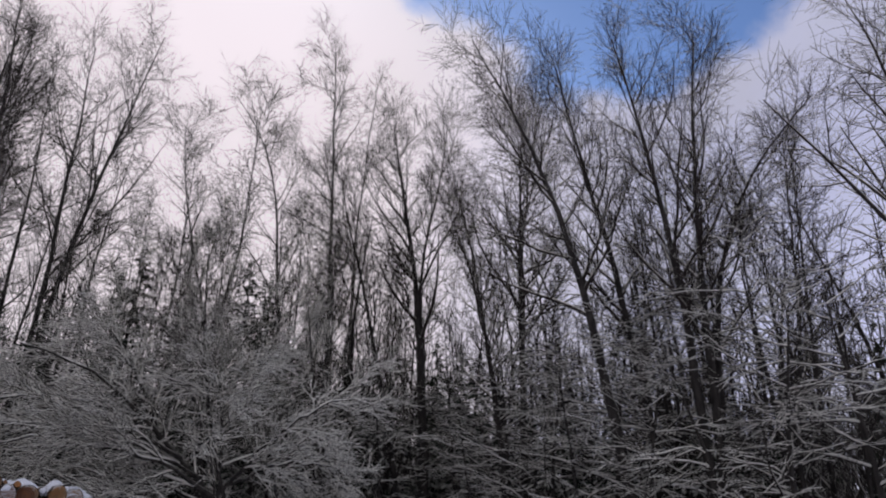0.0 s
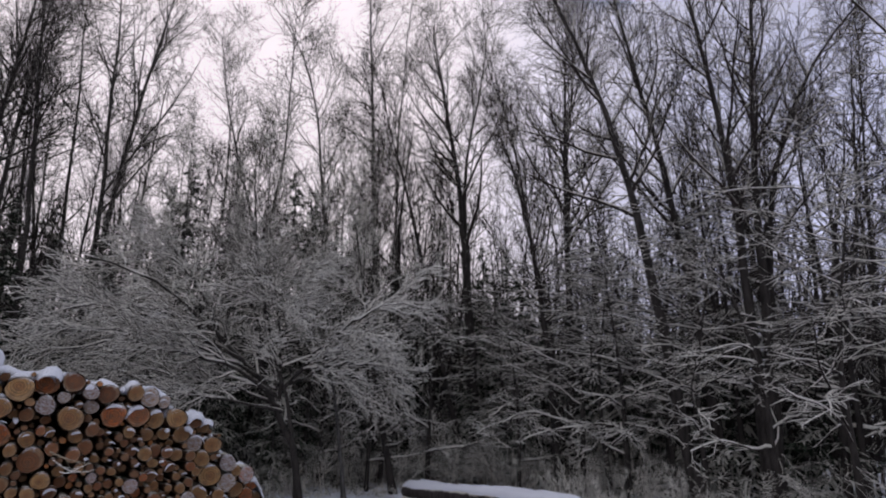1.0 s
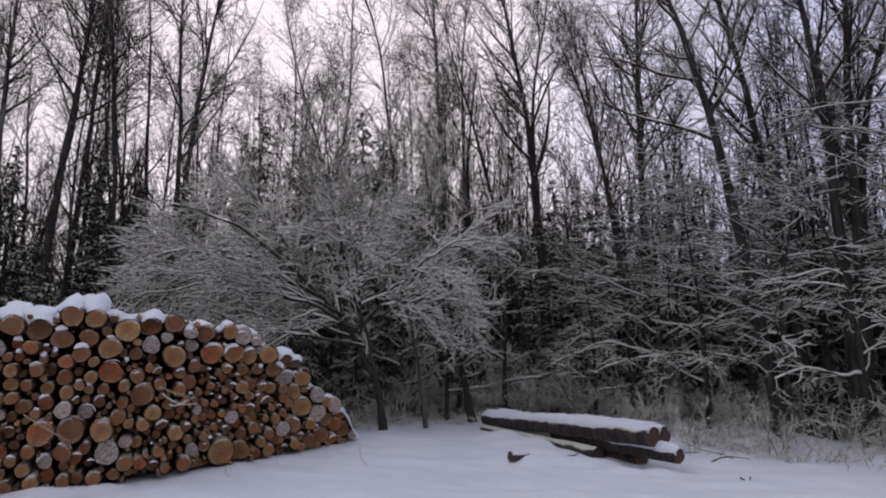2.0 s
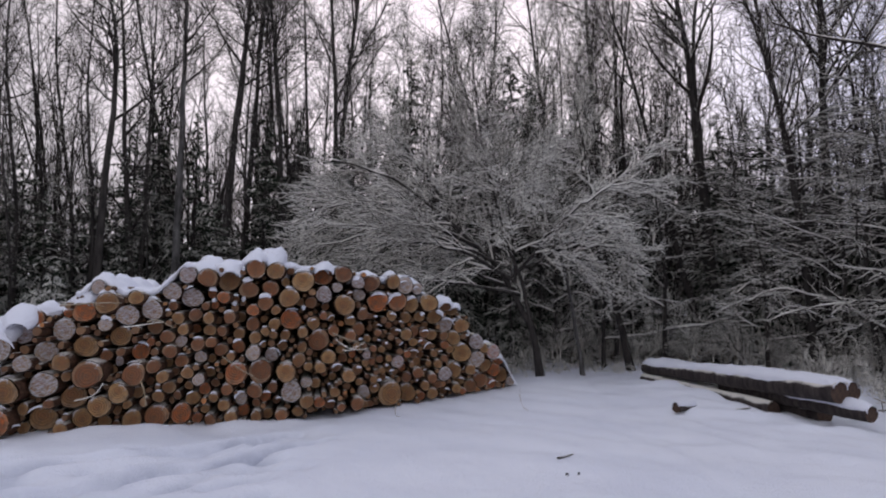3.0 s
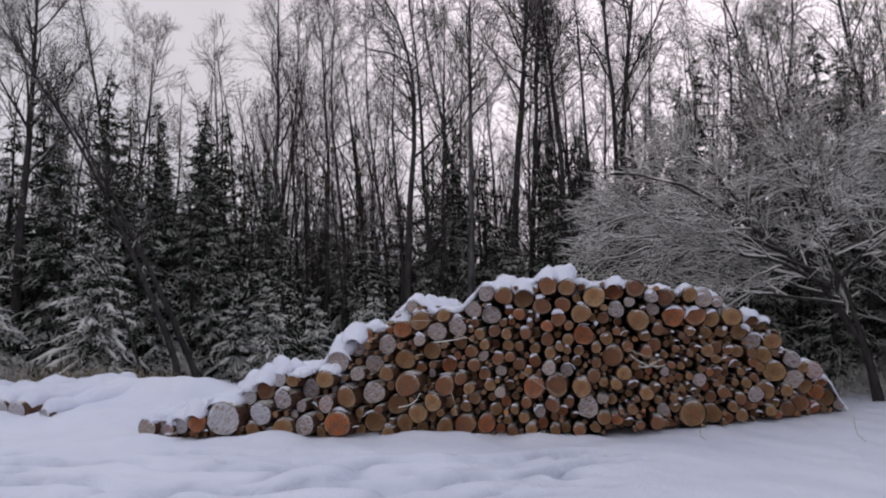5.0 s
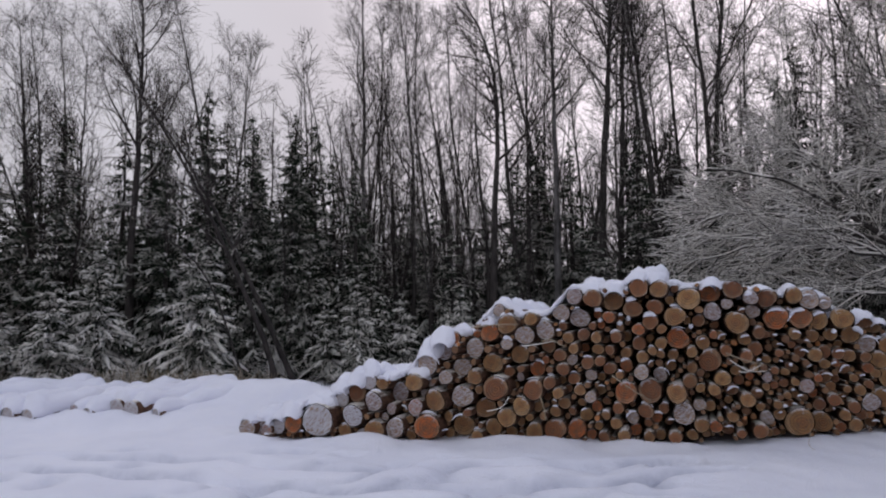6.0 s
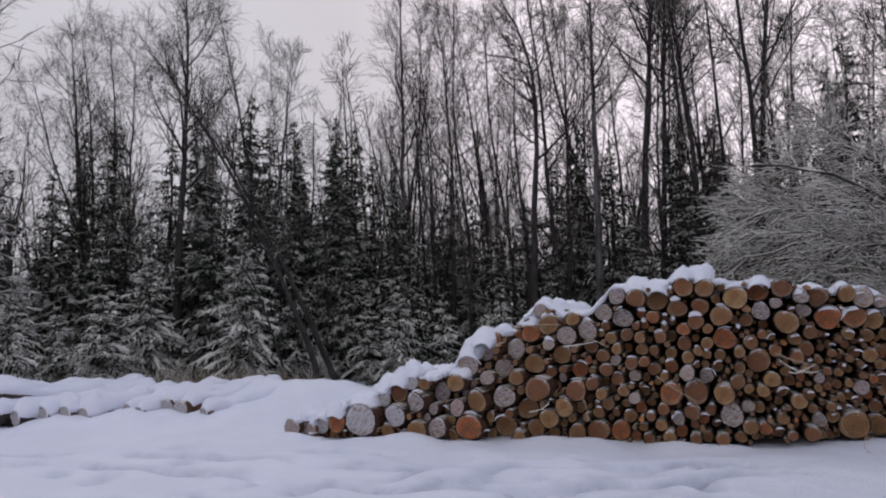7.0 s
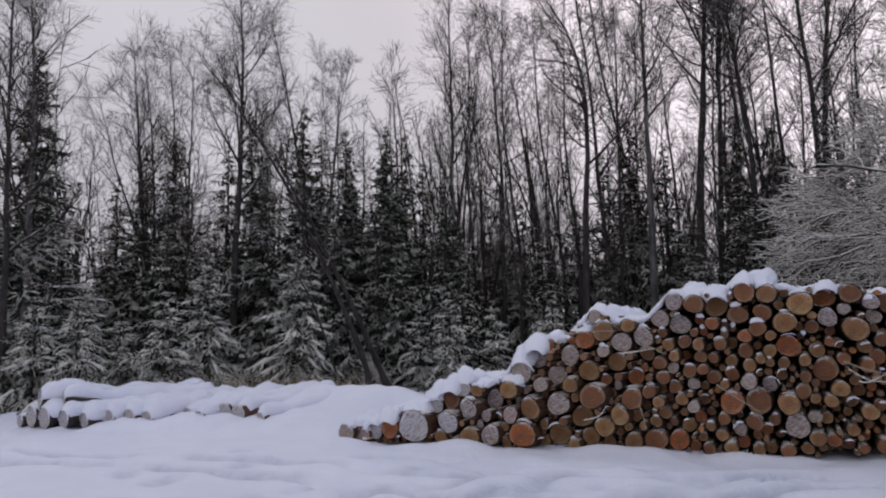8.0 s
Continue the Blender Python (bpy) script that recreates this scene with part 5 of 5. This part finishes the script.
def pile_crumbs():
    """Small clots of snow that lie on the log ends standing out of the pile's face."""
    rng = np.random.default_rng(12)
    top = PILE[:, 1] / (np.interp(PILE[:, 0], np.linspace(-5.45, 5.1, 60), crown_line(np.linspace(-5.45, 5.1, 60))) + 0.05)
    high = top > 0.72
    pick = PILE[rng.random(len(PILE)) < np.where(high, 0.65, 0.24)]
    pick = pick[pick[:, 2] > 0.04]
    n = len(pick)
    u = np.linspace(-1, 1, 6)
    half = pick[:, 2] * rng.uniform(0.35, 0.8, n)
    cx = pick[:, 0] + rng.normal(0, 0.2, n) * pick[:, 2]
    x = cx[:, None] + half[:, None] * u[None]
    up = np.sqrt(np.maximum(pick[:, 2][:, None] ** 2 - (x - pick[:, 0][:, None]) ** 2, 0))
    z = pick[:, 1][:, None] - 0.03 + up + 0.006
    y = np.repeat((face_y(cx) - rng.uniform(-0.02, 0.10, n))[:, None], 6, 1) + rng.normal(0, 0.01, (n, 6))
    p = np.stack([x, y, z], -1)
    load = np.where(pick[:, 1] > 0.72 * np.interp(pick[:, 0], np.linspace(-5.45, 5.1, 60), crown_line(np.linspace(-5.45, 5.1, 60))), 1.9, 1.1)
    r = (load * rng.uniform(0.007, 0.020, n))[:, None] * np.array([0.3, 0.9, 1.1, 1.0, 0.8, 0.25])[None] * rng.uniform(0.7, 1.3, (n, 6))
    ob = new("snow_crumbs", mesh_from("snow_crumbs", *tubes([(p, r, 6)]), M_SNOW))
    tagged(ob, "small clots of snow caught on the log ends", "snow", kind="stuff")


pile_crumbs()


def core():
    """Bark, chips and twigs packed between the logs deep inside the pile."""
    x = np.linspace(-5.0, 4.8, 80)
    z = np.maximum(np.interp(x, OUTLINE_X, OUTLINE_Z) - 0.22, 0.02)
    v, n = [], len(x)
    for back in (0.9, 2.6):
        v += [(a, float(face_y(a)) + back, -0.1) for a in x] + [(a, float(face_y(a)) + back, b) for a, b in zip(x, z)]
    i = np.arange(n - 1)
    q = [np.stack([i, i + 1, n + i + 1, n + i], 1), np.stack([2 * n + i, 3 * n + i, 3 * n + i + 1, 2 * n + i + 1], 1), np.stack([n + i, n + i + 1, 3 * n + i + 1, 3 * n + i], 1)]
    ob = new("bark_litter", mesh_from("bark_litter", v, np.concatenate(q), M_LOGBARK))
    tagged(ob, "dark bark and twigs packed between the logs", "litter", kind="stuff")


core()


# ---------------------------------------------------------------- loose logs round the clearing
def loose_log(a, b, r, seed, label, snow=0.09, old=True, name="fallen_log", lumps=1.0, cover=(0.0, 1.0), buried=False):
    """A log from a to b with its sawn ends and a blanket of snow on its back."""
    rng = np.random.default_rng(seed)
    a, b = np.array(a, float), np.array(b, float)
    L = float(np.linalg.norm(b - a))
    root = new(name)
    d = Vector(b - a).normalized()
    side = Vector((0, 0, 1)).cross(d).normalized()
    up = d.cross(side)
    root.matrix_basis = Matrix(((side.x, d.x, up.x, a[0]), (side.y, d.y, up.y, a[1]), (side.z, d.z, up.z, a[2]), (0, 0, 0, 1)))
    tagged(root, label, "log")
    s, n = 16, 14
    t = np.arange(s) * 2 * np.pi / s
    shape = 1 + 0.04 * np.sin(2 * t + rng.uniform(0, 6)) + 0.03 * np.sin(3 * t + rng.uniform(0, 6))
    ys = np.linspace(0, L, n)
    rr = r * (1 - 0.12 * ys / L) * (1 + rng.normal(0, 0.03, n))
    v = np.stack([np.cos(t)[None] * shape * rr[:, None], np.repeat(ys[:, None], s, 1), np.sin(t)[None] * shape * rr[:, None]], -1)
    i = np.arange(n * s).reshape(n, s)
    j = np.roll(i, -1, 1)
    part("bark", mesh_from("bark", v.reshape(-1, 3), np.stack([i[:-1], i[1:], j[1:], j[:-1]], -1).reshape(-1, 4), M_OLDLOG if old else M_LOGBARK), root)
    e = np.stack([np.cos(t)[None] * shape * np.array([0, 0.5, 0.99])[:, None], np.zeros((3, s)), np.sin(t)[None] * shape * np.array([0, 0.5, 0.99])[:, None]], -1).reshape(-1, 3)
    i = np.arange(3 * s).reshape(3, s)
    j = np.roll(i, -1, 1)
    q = np.stack([i[:-1], i[1:], j[1:], j[:-1]], -1).reshape(-1, 4)
    for y, g in ((0.004, rr[0]), (L - 0.004, rr[-1])):
        end = part("cut_end", mesh_from("cut_end", e, q, M_CRUST if buried else M_OLDEND if old else M_FROSTEND, False), root, "snow-crusted sawn end" if buried else "weathered sawn end")
        end.location, end.scale = (0, y, 0), (g, 1, g)
    if snow:
        m, w = 34, 15
        yy = np.linspace(L * cover[0] - 0.02, L * cover[1] + 0.02, m)
        wide = (1.5 if buried else 1.15) + lumps * (0.25 * np.sin(2.3 * yy + seed) + 0.18 * np.sin(5.9 * yy + 3 * seed) + rng.normal(0, 0.06, m))
        ph = np.linspace(-1, 1, w)[None] * wide[:, None] + 0.1 * math.sin(seed)
        lump = snow * (0.85 + 0.3 * np.sin(1.7 * yy + seed) + lumps * (0.22 * np.sin(5.3 * yy + 2 * seed) + 0.12 * np.sin(11 * yy + seed)))
        prof = np.cos(np.linspace(-1, 1, w) * np.pi / 2) ** 0.7
        taper = np.clip(np.minimum(yy - yy[0], yy[-1] - yy) / 0.15, 0, 1) ** 0.5
        rad = rr.mean() + 0.006 + lump[:, None] * prof[None] * taper[:, None] * 1.15 - 0.025 * (1 - prof[None])
        v = np.stack([np.sin(ph) * rad, np.repeat(yy[:, None], w, 1), np.cos(ph) * rad], -1)
        v[..., 2] += rng.normal(0, 0.007, v.shape[:2])
        i = np.arange(m * w).reshape(m, w)
        q = np.stack([i[:-1, :-1], i[1:, :-1], i[1:, 1:], i[:-1, 1:]], -1).reshape(-1, 4)
        part("snow_cap", mesh_from("snow_cap", v.reshape(-1, 3), q, M_SNOW), root, "white snow lying along the log")
    return root


OLD = "old dark log under a long cap of snow"
# the long logs by the forest edge
loose_log((7.25, 6.45, 0.43), (7.92, 11.3, 0.27), 0.14, 61, OLD, 0.055, lumps=0.55)
loose_log((7.52, 6.50, 0.42), (8.20, 11.3, 0.27), 0.13, 62, OLD, 0.06, lumps=0.55)
loose_log((7.33, 6.10, 0.21), (7.70, 9.0, 0.20), 0.10, 63, OLD, 0.05, lumps=0.6)
loose_log((7.34, 7.6, 0.04), (7.80, 11.2, 0.06), 0.12, 64, "dark log lying under the snowy logs", 0.0)
loose_log((7.62, 7.0, 0.05), (7.95, 10.9, 0.06), 0.13, 67, "dark log lying under the snowy logs", 0.0)
loose_log((6.02, 8.05, 0.07), (6.40, 8.15, 0.04), 0.07, 65, "short log stub half buried in snow", 0.03)

# half-buried logs beside the pile
LEFT = "snowed-in log beside the pile"
loose_log((-8.35, 10.10, 0.24), (-7.95, 12.7, 0.36), 0.17, 71, LEFT, 0.14, False, lumps=0.5, cover=(0.03, 1), buried=True)
loose_log((-7.98, 10.00, 0.22), (-7.6, 12.6, 0.36), 0.17, 72, LEFT, 0.12, False, cover=(0.05, 1), buried=True)
loose_log((-7.50, 10.0, 0.16), (-6.9, 11.9, 0.26), 0.12, 73, LEFT, 0.18, False, buried=True)
loose_log((-9.00, 9.90, 0.20), (-8.6, 12.4, 0.28), 0.14, 74, LEFT, 0.15, False, buried=True)
loose_log((-8.70, 9.85, 0.16), (-8.4, 12.3, 0.24), 0.13, 75, LEFT, 0.13, False, buried=True)
loose_log((-9.60, 9.55, 0.16), (-9.3, 12.2, 0.26), 0.15, 76, LEFT, 0.15, False, buried=True)
loose_log((-9.95, 9.50, 0.18), (-9.6, 12.1, 0.28), 0.16, 77, LEFT, 0.16, False, buried=True)
loose_log((-10.35, 9.42, 0.18), (-10.0, 12.0, 0.24), 0.15, 78, LEFT, 0.16, False, buried=True)
HEAP = "snow-covered log in a small heap"
loose_log((-11.95, 9.15, 0.20), (-11.3, 11.9, 0.22), 0.20, 81, HEAP, 0.10, buried=True)
loose_log((-11.50, 9.05, 0.20), (-10.9, 11.7, 0.22), 0.20, 82, HEAP, 0.10, buried=True)
loose_log((-11.08, 9.10, 0.18), (-10.5, 11.8, 0.20), 0.17, 83, HEAP, 0.12, buried=True)
loose_log((-10.72, 9.22, 0.15), (-10.2, 11.6, 0.20), 0.14, 88, HEAP, 0.14, buried=True)
loose_log((-11.70, 9.12, 0.53), (-10.3, 11.9, 0.30), 0.18, 84, HEAP, 0.16, buried=True)
loose_log((-11.28, 9.25, 0.50), (-9.9, 11.7, 0.20), 0.16, 85, HEAP, 0.17, buried=True)
loose_log((-12.30, 9.2, 0.11), (-11.8, 11.0, 0.1), 0.12, 87, HEAP, 0.08, buried=True)
# the low end of the pile
loose_log((-5.30, 9.05, 0.13), (-4.9, 11.6, 0.14), 0.14, 91, "frosted log at the low end of the pile", 0.10, False)
loose_log((-5.02, 9.10, 0.09), (-4.7, 11.4, 0.1), 0.10, 92, "frosted log at the low end of the pile", 0.10, False)


def stick(a, b, r, seed, label="pale broken stick", name="stick", mat=None):
    rng = np.random.default_rng(seed)
    if max(a[2], b[2]) < 0.06:  # lies on the snow
        a, b = [(q[0], q[1], q[2] + float(height(q[0], q[1])) + 0.012) for q in (a, b)]
    p = smooth_line([a, tuple((np.array(a) + np.array(b)) / 2 + rng.normal(0, 0.05, 3)), b], 7)[None]
    q, rq = grow(rng, p, np.full((1, 7), r), 3, 0.3, float(np.linalg.norm(np.array(a) - np.array(b))) * 0.3, 40, 0, 0.1, 4)
    ob = new(name, mesh_from(name, *tubes([(p, np.linspace(r, r * 0.5, 7)[None], 6), (q, rq, 4)]), mat or M_STRAW))
    tagged(ob, label, "stick")


stick((-1.05, 8.98, 0.62), (-0.98, 8.9, 0.32), 0.010, 1, "pale broken stick caught in the pile")
stick((-0.12, 9.05, 0.88), (0.36, 9.1, 0.55), 0.010, 2, "pale broken stick caught in the pile")
stick((-1.95, 9.0, 1.53), (-1.3, 9.02, 1.56), 0.010, 3, "pale broken stick caught in the pile")
stick((-1.0, 9.0, 1.33), (-0.7, 8.95, 1.25), 0.010, 4, "pale broken stick caught in the pile")
stick((1.35, 9.2, 1.06), (1.75, 9.15, 0.92), 0.009, 21, "snowy broken twig caught in the pile", mat=M_LADEN)
stick((1.45, 9.2, 0.92), (1.70, 9.12, 1.0), 0.008, 22, "snowy broken twig caught in the pile", mat=M_LADEN)
stick((-1.25, 8.95, 1.27), (-0.85, 8.92, 1.33), 0.009, 23, "snowy broken twig caught in the pile", mat=M_LADEN)
stick((-1.75, 8.95, 0.42), (-1.45, 8.92, 0.62), 0.008, 24, "snowy broken twig caught in the pile", mat=M_LADEN)
stick((1.3, 9.15, 1.15), (1.75, 9.2, 1.0), 0.010, 5, "pale broken stick caught in the pile")
stick((2.81, 5.53, 0.0), (2.92, 5.50, 0.01), 0.016, 6, "small dark stick lying on the snow", mat=M_TRUNK)
stick((2.94, 5.93, 0.0), (3.12, 5.98, 0.02), 0.013, 7, "small dark stick lying on the snow", mat=M_TRUNK)
stick((8.30, 6.35, 0.02), (8.62, 6.0, 0.10), 0.018, 11, "dark broken branch in the snow", mat=M_OLDLOG)
stick((8.05, 6.85, 0.04), (8.40, 6.6, 0.12), 0.016, 12, "dark broken branch in the snow", mat=M_OLDLOG)
stick((6.75, 7.75, 0.04), (6.95, 7.7, 0.06), 0.018, 13, "dark broken branch in the snow", mat=M_OLDLOG)
stick((7.3, 5.2, 0.02), (7.42, 5.15, 0.03), 0.012, 14, "small dark stick lying on the snow", mat=M_TRUNK)
stick((-5.48, 5.42, 0.0), (-5.33, 5.49, 0.03), 0.020, 15, "small dark stick lying on the snow", mat=M_TRUNK)
stick((1.9, 3.9, 0.02), (2.05, 3.95, 0.03), 0.010, 16, "small dark stick lying on the snow", mat=M_TRUNK)
stick((2.2, 9.0, 0.0), (2.18, 9.0, 0.25), 0.004, 8, "thin dry stalk standing in the snow")
stick((4.1, 8.9, 0.0), (4.0, 8.95, 0.3), 0.004, 9, "thin dry stalk standing in the snow")
stick((9.0, 6.6, 0.05), (8.4, 6.9, 0.25), 0.012, 10, "thin twig lying in the snow")


def dry_grass():
    rng = np.random.default_rng(40)
    spots = np.concatenate([np.stack([rng.uniform(-15, -7.5, 1200), rng.uniform(12.6, 14.8, 1200)], 1), np.stack([rng.uniform(5.6, 10.5, 130), rng.uniform(0, 1.3, 130)], 1)])
    e = spots[1200:]
    e[:, 0] = 5.6 + (e[:, 0] - 5.6) * 1.35
    e[:, 1] = 14.4 - np.maximum(e[:, 0] - 9.0, 0) * 0.9 + e[:, 1]
    n = len(spots)
    base = np.stack([spots[:, 0], spots[:, 1], height(spots[:, 0], spots[:, 1]) - 0.02], 1)
    way = unit(np.stack([rng.normal(0, 0.3, n), rng.normal(0, 0.3, n), np.ones(n)], 1))
    L = rng.uniform(0.25, 0.75, n)
    pts = [base]
    for k in range(4):
        pts.append(pts[-1] + way * (L / 4)[:, None])
        way = unit(way + rng.normal(0, 0.2, way.shape) + np.array([0, 0, -0.15]))
    p = np.stack(pts, 1)
    ob = new("dry_grass", mesh_from("dry_grass", *tubes([(p, np.full((n, 5), 0.005), 3)]), M_STRAW))
    tagged(ob, "dry straw-coloured grass stalks standing out of the snow", "grass", kind="stuff")


dry_grass()
